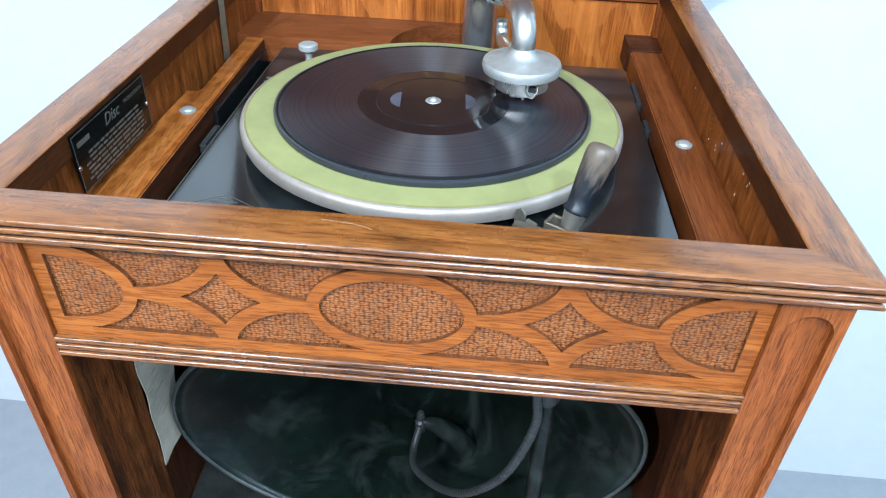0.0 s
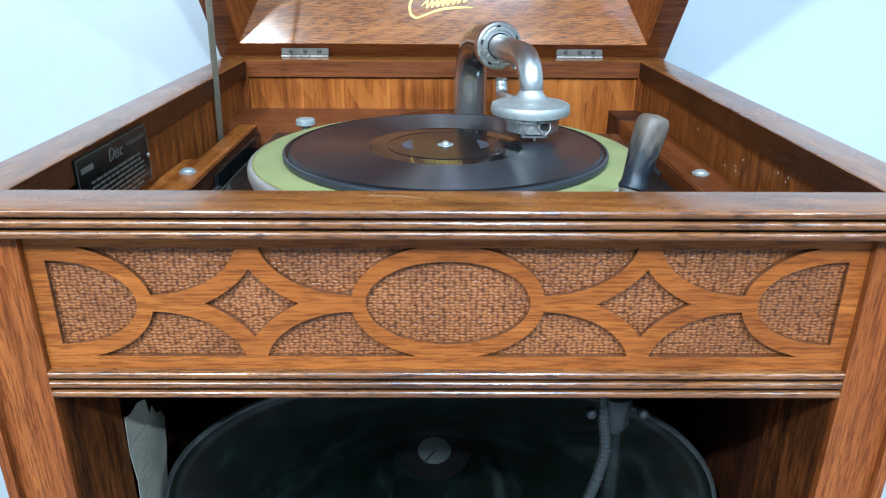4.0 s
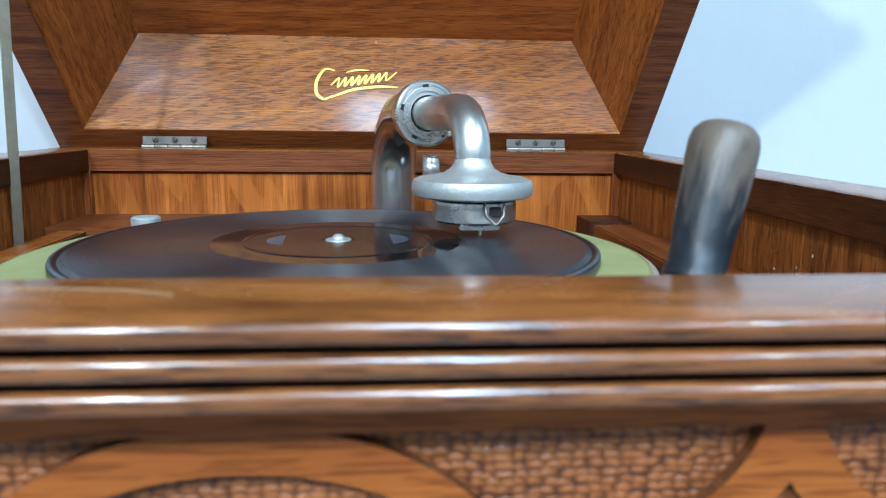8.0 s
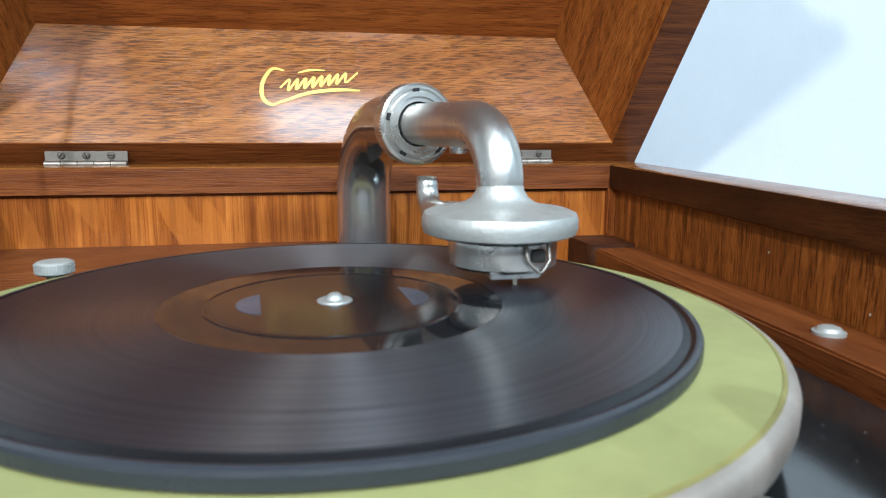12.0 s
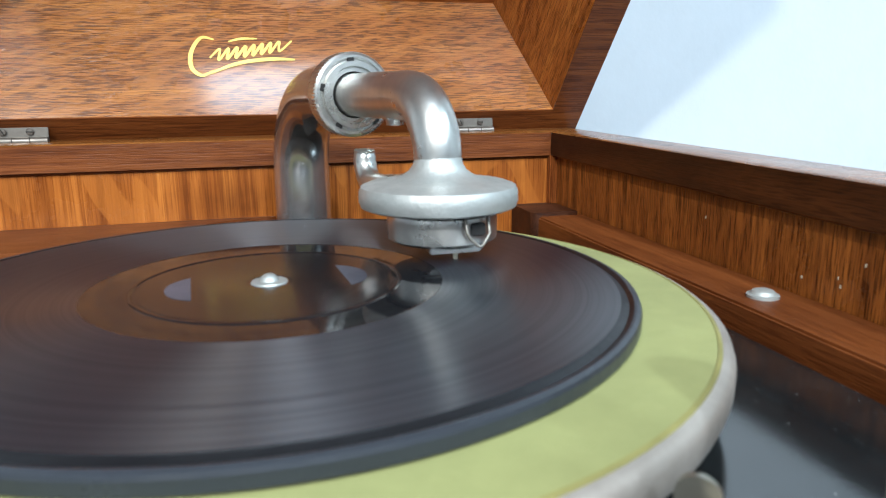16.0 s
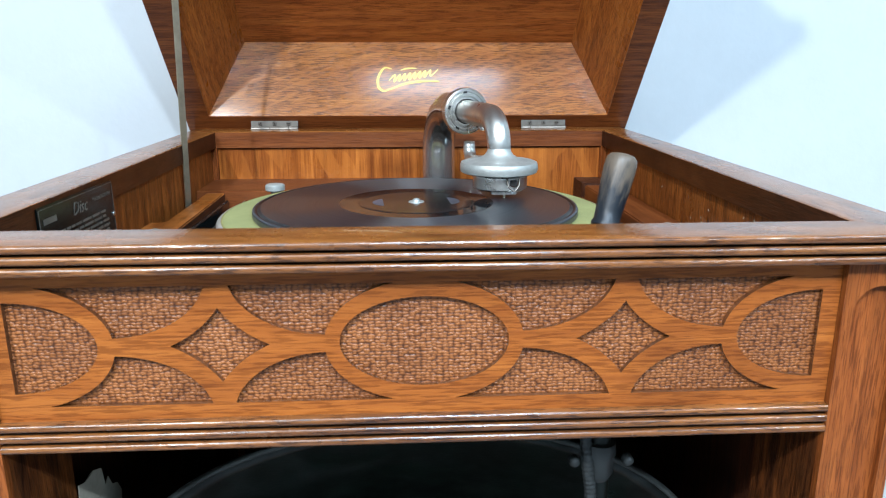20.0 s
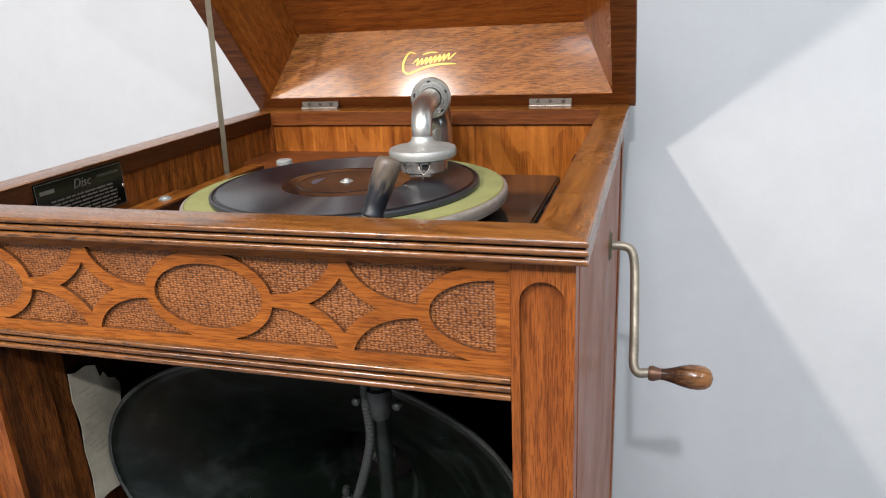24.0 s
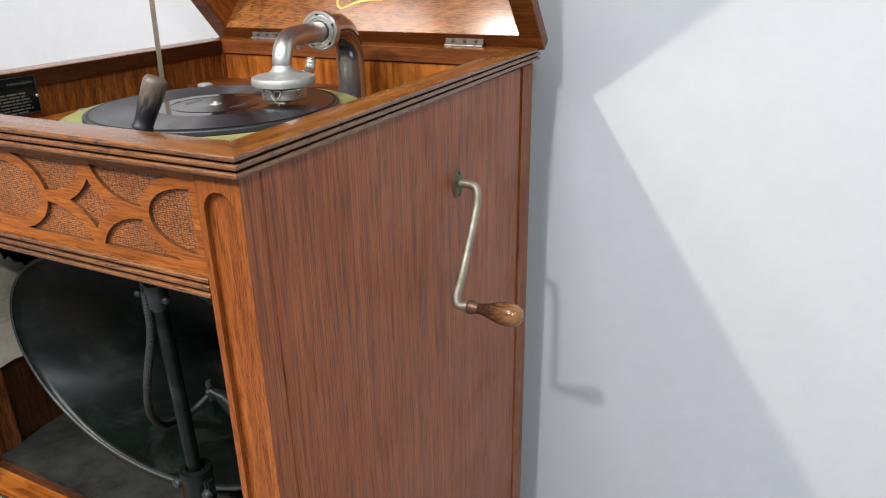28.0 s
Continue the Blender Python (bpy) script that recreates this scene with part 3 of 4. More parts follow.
def fret_cells():
    """The openings of the fretwork, as loops of x and z."""
    loops = [ell(0, ZM, 0.0414, 0.0232, 0, math.tau * 47 / 48, 48)]
    for s in (1, -1):
        end = [(s * x, z) for x, z in ell(XE, ZM, 0.0414, 0.0232, math.pi / 2, 3 * math.pi / 2, 30)]
        loops.append(end)
        c = s * 0.0985
        dia = []
        for q, (qx, qz) in enumerate(((1, 1), (-1, 1), (-1, -1), (1, -1))):
            seg = []
            for t in np.linspace(0, 1, 14):
                # from the side tip to the top tip of the diamond, hollow towards the middle
                x0 = 0.0215 * (1 - t)
                rel = (x0 - 0.052) / 0.058
                z0 = 0.036 - 0.0423 * math.sqrt(max(0, 1 - rel * rel))
                seg.append((c + qx * x0, ZM + qz * z0))
            dia += seg[:-1] if qx * qz > 0 else seg[::-1][:-1]
        loops.append([(c + (x - c) * 1.10, ZM + (z - ZM) * 1.10) for x, z in dia])
        for side in (1, -1):
            for v in (1, -1):
                # cell between the diamond and the oval on that side
                cell = []
                ox = 0.0985
                ang0 = math.asin((ZA - ZM - 0.036) / 0.0315)
                for t in np.linspace(ang0, -math.pi / 2 + 0.03, 18):
                    cell.append((0.052 - 0.0472 * math.cos(t), 0.036 + 0.0315 * math.sin(t)))
                z_end = cell[-1][1]
                t1 = math.asin(z_end / 0.0318)
                t2 = math.asin((ZA - ZM) / 0.0318)
                for t in np.linspace(t1, t2, 18):
                    cell.append((ox - 0.0488 * math.cos(t), 0.0318 * math.sin(t)))
                loops.append([(c + side * x, ZM + v * z) for x, z in cell])
    return loops


FRET_OAK = oak("fretwork_oak", 0, gloss=0.28, base=(0.298, 0.0870, 0.0140), dark=(0.210, 0.0565, 0.0098), light=(0.385, 0.1240, 0.0205), flake=0.2, pores=0.36, pore_size=(60, 900))
SAWN_EDGE = oak("dark_sawn_edge", 1, base=(0.115, 0.0390, 0.0110), dark=(0.055, 0.0190, 0.0065), light=(0.17, 0.0600, 0.0170), gloss=0.20, shine=0.7, coat=0.6)
bm = pierced([(-0.2064, 0.8305), (0.2064, 0.8305), (0.2064, 0.9066), (-0.2064, 0.9066)], fret_cells(), 0.0, 0.0028)
# side walls of the openings take the darker oak
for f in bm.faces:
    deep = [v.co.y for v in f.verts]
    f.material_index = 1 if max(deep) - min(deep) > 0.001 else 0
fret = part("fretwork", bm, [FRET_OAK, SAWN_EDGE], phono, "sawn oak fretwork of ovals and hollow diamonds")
mod = fret.modifiers.new("eased", "BEVEL")
mod.width, mod.segments, mod.limit_method, mod.angle_limit = 0.0007, 2, "ANGLE", radians(50)
part("grille_cloth", box(-0.2045, 0.2045, 0.0030, 0.012, 0.832, 0.905), WEAVE, phono, "brown basket-weave grille behind the fretwork")
bm = bmesh.new()
low = reeded(0.8312, 0.8140, 3, 0.0, 0.0)
rows = [[bm.verts.new((x, -0.0045 - o, z)) for o, z in low[:-2]] + [bm.verts.new((x, 0.014, 0.8140)), bm.verts.new((x, 0.014, 0.8312))] for x in (-0.2064, 0.2064)]
k = len(rows[0])
for j in range(k):
    f = bm.faces.new((rows[0][j], rows[1][j], rows[1][(j + 1) % k], rows[0][(j + 1) % k]))
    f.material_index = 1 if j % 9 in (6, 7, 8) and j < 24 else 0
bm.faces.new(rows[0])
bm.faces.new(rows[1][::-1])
part("lower_moulding", bm, [OAK_BEAD[0], GROOVE_BLACK], phono, "reeded oak moulding", smooth=40)

# the well: inner walls, ledges and the motor board
for s in (1, -1):
    a, b = sorted((s * 0.2245, s * 0.2262))
    part("well_side", box(a, b, 0.030, 0.492, 0.80, 0.9044, 0, RISE), OAK_WELL, phono)
part("well_back", box(-0.2244, 0.2244, 0.4925, 0.505, 0.80, 0.9044, 0, RISE), OAK_ORANGE[2], phono, "glowing amber oak panel with upright grain")
part("well_bead", tube([(-0.2200, 0.4916, 0.9080), (0.2200, 0.4916, 0.9080)], 0.0010, 10), OAK_LEDGE[0], phono, smooth=60)
for s in (1, -1):
    part("well_bead", tube([(s * 0.2239, 0.032, 0.9040), (s * 0.2239, 0.4905, 0.9080)], 0.0010, 10), OAK_LEDGE[1], phono, smooth=60)
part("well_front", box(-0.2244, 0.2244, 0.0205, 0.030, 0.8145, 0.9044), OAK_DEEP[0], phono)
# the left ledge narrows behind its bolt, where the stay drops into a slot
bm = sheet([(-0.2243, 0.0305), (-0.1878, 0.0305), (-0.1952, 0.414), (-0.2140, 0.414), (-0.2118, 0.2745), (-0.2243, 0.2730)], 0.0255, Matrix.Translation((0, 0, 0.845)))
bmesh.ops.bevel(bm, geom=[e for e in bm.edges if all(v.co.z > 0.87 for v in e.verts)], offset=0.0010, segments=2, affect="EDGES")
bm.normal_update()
# upright sides of the ledge take the oak coloured for shade
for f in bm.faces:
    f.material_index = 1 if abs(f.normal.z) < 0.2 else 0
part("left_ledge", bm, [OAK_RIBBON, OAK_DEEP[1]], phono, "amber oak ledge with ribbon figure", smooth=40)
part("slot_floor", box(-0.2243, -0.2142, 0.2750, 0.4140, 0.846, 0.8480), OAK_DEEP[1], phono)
part("right_ledge", box(0.1905, 0.2243, 0.0305, 0.4420, 0.845, 0.8705, 0.0012), OAK_LEDGE[1], phono)
# back ledge with its wide round cut-out behind the turntable
cut = [(0.012 - 0.074 * math.cos(a), 0.415 + 0.074 * math.sin(a)) for a in np.linspace(0, math.pi / 2, 16)]
end = [(0.1985 - 0.0085 * math.sin(a), 0.4575 - 0.0085 * math.cos(a)) for a in np.linspace(0, math.pi / 2, 8)]
poly = [(-0.2243, 0.4145), *cut, (0.012, 0.4922), (-0.2243, 0.4922)]
part("back_ledge", sheet(poly, 0.0275, Matrix.Translation((0, 0, 0.845))), OAK_LEDGE[0], phono)
poly = [(0.19, 0.4922), *end[::-1], (0.2243, 0.4490), (0.2243, 0.4922)]
part("corner_block", sheet(poly, 0.0275, Matrix.Translation((0, 0, 0.844))), OAK_DEEP[0], phono)
part("motor_board", box(-0.1750, 0.1825, 0.0306, 0.412, 0.851, 0.863, 0.002), BLACK_PAINT, phono, "black japanned steel motor board with dust and scratches")
# black sheet, coloured as the deep shade round the motor board
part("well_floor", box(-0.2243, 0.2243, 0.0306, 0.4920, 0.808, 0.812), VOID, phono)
for s in (1, -1):
    bolt = part("ledge_bolt", lathe([(0, 0.0020), (0.0028, 0.0018), (0.0045, 0.0012), (0.0053, 0.0002), (0.0055, -0.0002), (0.0068, -0.0005), (0.0068, -0.0018), (0, -0.0018)], pose(s * 0.2066, 0.2325, 0.8722), 24), KNOB_METAL, phono, "domed steel bolt and washer", smooth=30)
# thin pale strip paints the highlight on the motor board's left edge
part("worn_edge", box(-0.1746, -0.1741, 0.034, 0.409, 0.8628, 0.8632), PLATE_INK, phono)
part("ledge_clip", box(-0.1905, -0.1872, 0.245, 0.398, 0.848, 0.8665, 0.0014), BLACK_PAINT, phono)
for x, y, l in ((-0.1822, 0.214, 0.037), (0.1868, 0.36, 0.05), (0.1868, 0.29, 0.02)):
    part("mounting_bracket", box(x - 0.004, x + 0.004, y - l / 2, y + l / 2, 0.840, 0.860, 0.002), GREY_METAL, phono)

# nameplate on the left inner wall
plate = part("nameplate", box(-0.2199, -0.2184, 0.0845, 0.1915, 0.8775, 0.9200, 0.0007), plain("black_enamel_plate", (0.003, 0.0045, 0.0042), 0.16, 0.0, 0.5), phono, "black enamelled maker's plate with worn silver lettering")
pm = facing((-0.2182, 0.138, 0.898), (0, 1, 0), (0, 0, 1))
lettering("lettering", "Disc", pm @ pose(0.000, 0.0125, 0), 0.0120, PLATE_INK, plate, shear=0.35)
lettering("lettering", "PHONOGRAPH", pm @ pose(0.034, 0.0135, 0), 0.0042, PLATE_INK, plate)
random.seed(4)
for i in range(7):
    y, w = 0.003 - i * 0.0034, random.uniform(0.035, 0.046)
    x = -w
    while x < w:
        l = min(random.uniform(0.004, 0.014), w - x)
        part("printed_bar", box(x, x + l, y - 0.0008, y + 0.0008, 0, 0.0002, 0, pm), PLATE_INK, plate)
        x += l + 0.0016
part("printed_bar", box(-0.048, -0.032, 0.011, 0.0145, 0, 0.0002, 0, pm), PLATE_INK, plate)
for x0, x1, y0, y1 in ((-0.0525, 0.0525, 0.0203, 0.0206), (-0.0525, 0.0525, -0.0197, -0.0194), (-0.0525, -0.0522, -0.0197, 0.0206), (0.0522, 0.0525, -0.0197, 0.0206)):
    part("border_line", box(x0, x1, y0, y1, 0, 0.0002, 0, pm), PLATE_INK, plate)
for y in (-0.0515, 0.0515):
    part("pin", lathe([(0, 0.001), (0.0014, 0.0006), (0.0018, 0)], pm @ pose(y, -0.002, 0), 14), STEEL, plate)

# oiling notice on the motor board
dm = pose(-0.1355, 0.1035, 0.8631)
frame_bm = bmesh.new()
for (x0, y0), (x1, y1) in zip(((0.0268, 0), (0, 0.0158), (-0.0268, 0), (0, -0.0158)), ((0, 0.0158), (-0.0268, 0), (0, -0.0158), (0.0268, 0))):
    a = math.atan2(y1 - y0, x1 - x0)
    add_box(frame_bm, 0, math.hypot(x1 - x0, y1 - y0), -0.0002, 0.0002, 0, 0.0001, 0, dm @ Matrix.Translation((x0, y0, 0)) @ Matrix.Rotation(a, 4, "Z"))
notice = part("oiling_notice", frame_bm, PLATE_INK, phono, "diamond-shaped silver transfer with oiling directions")
for i, line in enumerate(("TO OIL", "MECHANISM", "TURN INDICATOR TO STOP", "REMOVE REPRODUCER", "REMOVE TURNTABLE", "BY LIFTING UP")):
    lettering("lettering", line, dm @ pose(0, 0.0098 - i * 0.0037, 0.0001), (0.0036, 0.0036, 0.0027, 0.003, 0.0028, 0.0026)[i], PLATE_INK, notice)
for y in (0.318, 0.327):
    part("worn_transfer", box(-0.168, -0.148, y, y + 0.004, 0.8631, 0.8633), PLATE_INK, phono)

# turntable
CX, CY, ZT = 0.0005, 0.2362, 0.8932
platter = part("turntable", lathe([(0.010, -0.0065), (0.1492, -0.0065), (0.1522, -0.0070), (0.1538, -0.0082), (0.1546, -0.0105), (0.1545, -0.0150), (0.1534, -0.0182), (0.1508, -0.0196), (0.132, -0.0192), (0.010, -0.0192), (0.010, -0.0065)], pose(CX, CY, ZT), 128), plain("matt_nickel_rim", (0.36, 0.315, 0.27), 0.52, 0.6, 0.3), phono, "nickel-plated turntable", smooth=35)
part("felt_mat", lathe([(0, -0.0063), (0.1490, -0.0063), (0.1506, -0.0066), (0.1506, -0.0072), (0, -0.0072)], pose(CX, CY, ZT), 128), FELT, platter, "yellow-green felt mat", smooth=35)
part("felt_edge", lathe([(0.1493, -0.0064), (0.1496, -0.0061), (0.1507, -0.0064), (0.1509, -0.0070), (0.1493, -0.0072)], pose(CX, CY, ZT), 128), plain("olive_felt_edge", (0.19, 0.168, 0.048), 0.95, 0.0, 0.3, 1800, 0.0008), platter, smooth=35)
part("spindle", lathe([(0, 0.0030), (0.0018, 0.0027), (0.0030, 0.0016), (0.0034, 0.0006), (0.0062, 0.0004), (0.0066, -0.0002), (0.0066, -0.0005), (0, -0.0005)], pose(CX, CY, ZT), 24), DULL_NICKEL, platter, smooth=35)
part("spindle_shaft", lathe([(0, -0.02), (0.008, -0.02), (0.008, -0.034), (0, -0.034)], pose(CX, CY, ZT), 20), GREY_METAL, platter)

# the thick black disc record on it
rec = part("disc_record", lathe([(0, -0.0001), (0.0610, -0.0001), (0.0614, 0.0), (0.1214, 0.0), (0.1218, -0.0003), (0.1238, -0.0013), (0.1254, -0.0005), (0.1262, -0.0004), (0.1274, -0.0010), (0.1278, -0.0020), (0.1278, -0.0052), (0.1268, -0.0061), (0, -0.0062)], pose(CX, CY, ZT), 128), GLOSS_DISC, None)
rec.data.materials.append(GROOVES)
rec.data.materials.append(DISC_EDGE)
rec.data.materials.append(DISC_BEVEL)
for p in rec.data.polygons:
    rr = [math.hypot(*rec.data.vertices[v].co[:2]) for v in p.vertices]
    if min(rr) > 0.0612 and max(rr) < 0.1216 and p.center.z > 0:
        p.material_index = 1
    elif min(rr) > 0.1213 and max(rr) < 0.1256 and p.center.z > 0:
        p.material_index = 3
    elif min(rr) > 0.1252:
        p.material_index = 2
tagged(rec, "thick black shellac disc record lying on the green turntable", "record")
part("label_ring", lathe([(0.0452, 0.0), (0.0455, 0.0003), (0.0465, 0.0003), (0.0468, 0.0)], pose(CX, CY, ZT - 0.0001), 96), GLOSS_DISC, rec, smooth=60)
for q in (4, 184):
    half = [(0.0125 * math.cos(a), 0.0155 * math.sin(a)) for a in np.linspace(-1.25, 1.25, 17)]
    part("etched_patch", sheet([(x + 0.0225, y) for x, y in half], 0.00008, Matrix.Translation((CX, CY, ZT + 0.00006)) @ Matrix.Rotation(radians(q), 4, "Z")), plain("pale_etched_shellac", (0.055, 0.060, 0.078), 0.35, 0.0, 0.5, 900, shine=0.5), rec, "pale etched patch on the black label")
part("etched_label", lathe([(0.0085, 0.0), (0.0085, 0.00012), (0.0440, 0.00012), (0.0440, 0.0)], pose(CX, CY, ZT - 0.0001), 96), disc_surface("etched_black_label", 0.16, 0.6, 500.0), rec)

# ---- tone arm ----
D = Vector((0.235, -0.972, 0)).normalized()
A0 = Vector((0.0290, 0.4490, 0))
ZC = 0.9565
arm_pts = [A0 + Vector((0, 0, z)) for z in (0.82, 0.86, 0.89, 0.910)]
for a in np.linspace(8, 90, 11):
    q = radians(a)
    arm_pts.append(A0 + D * (0.046 * (1 - math.cos(q))) + Vector((0, 0, ZC - 0.046 + 0.046 * math.sin(q))))
arm_pts += [A0 + D * 0.066 + Vector((0, 0, ZC)), A0 + D * 0.084 + Vector((0, 0, ZC))]
rr = [0.0175] * 4 + list(np.linspace(0.0175, 0.0162, 11)) + [0.0160, 0.0160]
arm = part("tone_arm", tube(arm_pts, rr, 32), worn_reflection_tube("worn_tube_painted_reflection", 0.012, 0.045), phono, "worn nickel-plated tone arm bent like a swan neck", smooth=40)
col_m = Matrix.Translation(A0 + D * 0.0935 + Vector((0, 0, ZC))) @ D.to_track_quat("Z", "Y").to_matrix().to_4x4()
part("collar", lathe([(0.0160, -0.0125), (0.0196, -0.0120), (0.0206, -0.0105), (0.0212, -0.0098), (0.0212, 0.0002), (0.0200, 0.0012), (0.0186, 0.0013), (0.0180, 0.0003), (0.0172, 0.0003), (0.0168, 0.0022), (0.0145, 0.0024), (0.0140, 0.0010), (0.0118, 0.0012)], col_m, 64), NICKEL, arm, "knurled nickel locking collar", smooth=35)
bm = bmesh.new()
for i in range(72):
    add_box(bm, 0.0210, 0.0216, -0.00045, 0.00045, -0.0095, -0.0005, 0, col_m @ Matrix.Rotation(i * math.tau / 72, 4, "Z"))
part("knurling", bm, NICKEL, arm)
# black blocks stand for the shade in the collar's slots
for i in range(5):
    part("slot", box(0.0166, 0.0188, -0.0018, 0.0018, 0.0002, 0.0016, 0.0002, col_m @ Matrix.Rotation(i * math.tau / 5 + 0.4, 4, "Z")), VOID, arm)
N0 = Vector((0.0702, 0.2635, 0))
C0 = A0 + D * 0.092
run = (N0 - C0).length
E = (N0 - C0).normalized()
neck = [C0 + Vector((0, 0, ZC)), C0 + E * (run - 0.026) * 0.5 + Vector((0, 0, ZC))]
for a in np.linspace(0, 90, 12):
    q = radians(a)
    neck.append(C0 + E * (run - 0.026 + 0.026 * math.sin(q)) + Vector((0, 0, ZC - 0.026 + 0.026 * math.cos(q))))
neck.append(N0 + Vector((0, 0, 0.926)))
neck_r = [0.0108, 0.0108] + list(np.linspace(0.0106, 0.0096, 12)) + [0.0098]
part("neck", tube(neck, neck_r, 28), NICKEL, arm, "polished nickel neck bent downward", smooth=40)
part("thumb_screw", lathe([(0, -0.0135), (0.004, -0.0130), (0.0044, -0.0105), (0.0044, -0.0095)], Matrix.Translation(C0 + E * 0.055 + Vector((0, 0, ZC))), 20), STEEL, arm)
rep = part("reproducer", lathe([(0.0094, 0.9330), (0.0100, 0.9300), (0.0118, 0.9272), (0.0155, 0.9248), (0.022, 0.9233), (0.0285, 0.9224), (0.0315, 0.9212), (0.0324, 0.9190), (0.0325, 0.9155), (0.0318, 0.9132), (0.0295, 0.9122), (0.012, 0.9118), (0, 0.9118)], pose(N0.x, N0.y, 0), 72), DULL_NICKEL, arm, "round nickel reproducer with flared top", smooth=35)
part("weight", lathe([(0, 0.9116), (0.0200, 0.9112), (0.0222, 0.9104), (0.0226, 0.9085), (0.0224, 0.9005), (0.0200, 0.8990), (0.010, 0.8982), (0, 0.8982)], pose(N0.x + 0.001, N0.y - 0.0015, 0), 56), NICKEL, arm, "hinged weight below the reproducer", smooth=30)
# black ring put in as the shade under the reproducer
part("gap_ring", lathe([(0.0226, 0.9126), (0.0226, 0.9108), (0.02, 0.9108)], pose(N0.x, N0.y, 0), 48), VOID, arm)
part("limit_loop", tube([(0.0742, 0.2395, 0.9112), (0.0744, 0.2370, 0.9055), (0.0752, 0.2366, 0.9040), (0.0786, 0.2362, 0.9008), (0.0796, 0.2362, 0.9006), (0.0806, 0.2364, 0.9012), (0.0836, 0.2380, 0.9050), (0.0838, 0.2390, 0.9065), (0.0840, 0.2415, 0.9112)], 0.0007, 10), HINGE_STEEL, arm, smooth=60)
# the loop's shaded opening, drawn as a black block
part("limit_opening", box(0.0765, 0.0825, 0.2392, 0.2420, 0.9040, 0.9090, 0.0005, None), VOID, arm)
part("stylus_bar", box(0.062, 0.083, 0.246, 0.2535, 0.8962, 0.8985, 0.0006), STEEL, arm)
part("lever_slot", box(0.0512, 0.0545, 0.2985, 0.3060, 0.9085, 0.9140, 0.0006), VOID, arm)
part("weight_pin", lathe([(0, 0.0008), (0.0008, 0.0006), (0.0012, 0)], facing((0.0665, 0.2408, 0.9060), (1, 0, 0), (0, 0, 1)), 12), GREY_METAL, arm)
part("stylus", tube([(0.0732, 0.2495, 0.8965), (0.0732, 0.2495, 0.8935), (0.0732, 0.2493, 0.8921)], [0.0011, 0.0010, 0.0003], 10), plain("pale_stylus", (0.6, 0.56, 0.45), 0.4), arm)
part("lift_lever", tube(smooth_path([(0.0630, 0.292, 0.9165), (0.0575, 0.312, 0.9145), (0.0535, 0.3275, 0.9150), (0.0522, 0.334, 0.9205), (0.0520, 0.336, 0.9275), (0.0520, 0.336, 0.9305)], 6), [0.0062] * 6 + [0.0058] * 6 + [0.0056] * 6 + [0.0056] * 6 + [0.0052] * 6 + [0.003], 18), NICKEL, arm, "curved nickel lift lever", smooth=50)

# ---- controls on the motor board ----
knob = part("regulator_knob", lathe([(0, 0.0032), (0.0088, 0.0030), (0.0101, 0.0022), (0.0105, 0.0), (0.0103, -0.0034), (0.0088, -0.0044), (0.005, -0.0052), (0.0036, -0.0120), (0.0042, -0.0150), (0.0046, -0.0285), (0, -0.0285)], pose(-0.1330, 0.3580, 0.8858) @ Matrix.Diagonal((0.86, 0.86, 0.9, 1)), 40), KNOB_METAL, phono, "knurled nickel speed regulator knob", smooth=30)
bm = bmesh.new()
for i in range(48):
    add_box(bm, 0.0102, 0.0107, -0.0004, 0.0004, -0.0032, 0.0018, 0, pose(-0.1330, 0.3580, 0.8858) @ Matrix.Diagonal((0.86, 0.86, 0.9, 1)) @ Matrix.Rotation(i * math.tau / 48, 4, "Z"))
part("knurling", bm, KNOB_METAL, knob)
HT, HB = Vector((0.1128, 0.0648, 0.9509)), Vector((0.1012, 0.0530, 0.9122))
hm = Matrix.Translation(HB) @ (HT - HB).to_track_quat("Z", "Y").to_matrix().to_4x4()
L = (HT - HB).length
lever = part("start_lever", box(0.084, 0.112, 0.0400, 0.0640, 0.8632, 0.8662, 0.001), LEVER_NICKEL, phono, "nickel bracket of the start lever")
part("bracket_post", lathe([(0, 0.034), (0.0055, 0.034), (0.0060, 0.030), (0.0060, 0.0), (0, 0.0)], pose(0.0985, 0.0500, 0.8605), 24), LEVER_NICKEL, lever, smooth=40)
cl = Matrix.Translation((0.0948, 0.0545, 0.8970)) @ Matrix.Rotation(radians(-30), 4, "Z")
for k in (1, -1):
    part("clevis_cheek", box(-0.0085, 0.0085, k * 0.0052 - 0.0009, k * 0.0052 + 0.0009, -0.0065, 0.0065, 0.0005, cl), LEVER_NICKEL, lever)
part("clevis_end", box(-0.0094, -0.0076, -0.0060, 0.0060, -0.0065, 0.0070, 0.0005, cl), LEVER_NICKEL, lever)
# black block as the shade between the cheeks
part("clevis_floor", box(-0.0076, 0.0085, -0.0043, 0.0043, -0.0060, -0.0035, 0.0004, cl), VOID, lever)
part("pivot_lug", lathe([(0, 0.0120), (0.0022, 0.0118), (0.0034, 0.0100), (0.0034, 0.0060), (0.0024, 0.0050), (0.0024, 0.0), (0, 0.0)], cl @ Matrix.Translation((0.0075, 0, 0)) @ Matrix.Rotation(math.pi / 2, 4, "Y"), 18), STEEL, lever, smooth=40)
part("ferrule", lathe([(0, -0.0100), (0.0056, -0.0100), (0.0062, -0.0050), (0.0070, 0.0), (0.0072, 0.0012), (0, 0.0012)], hm, 28), LEVER_NICKEL, lever, smooth=35)
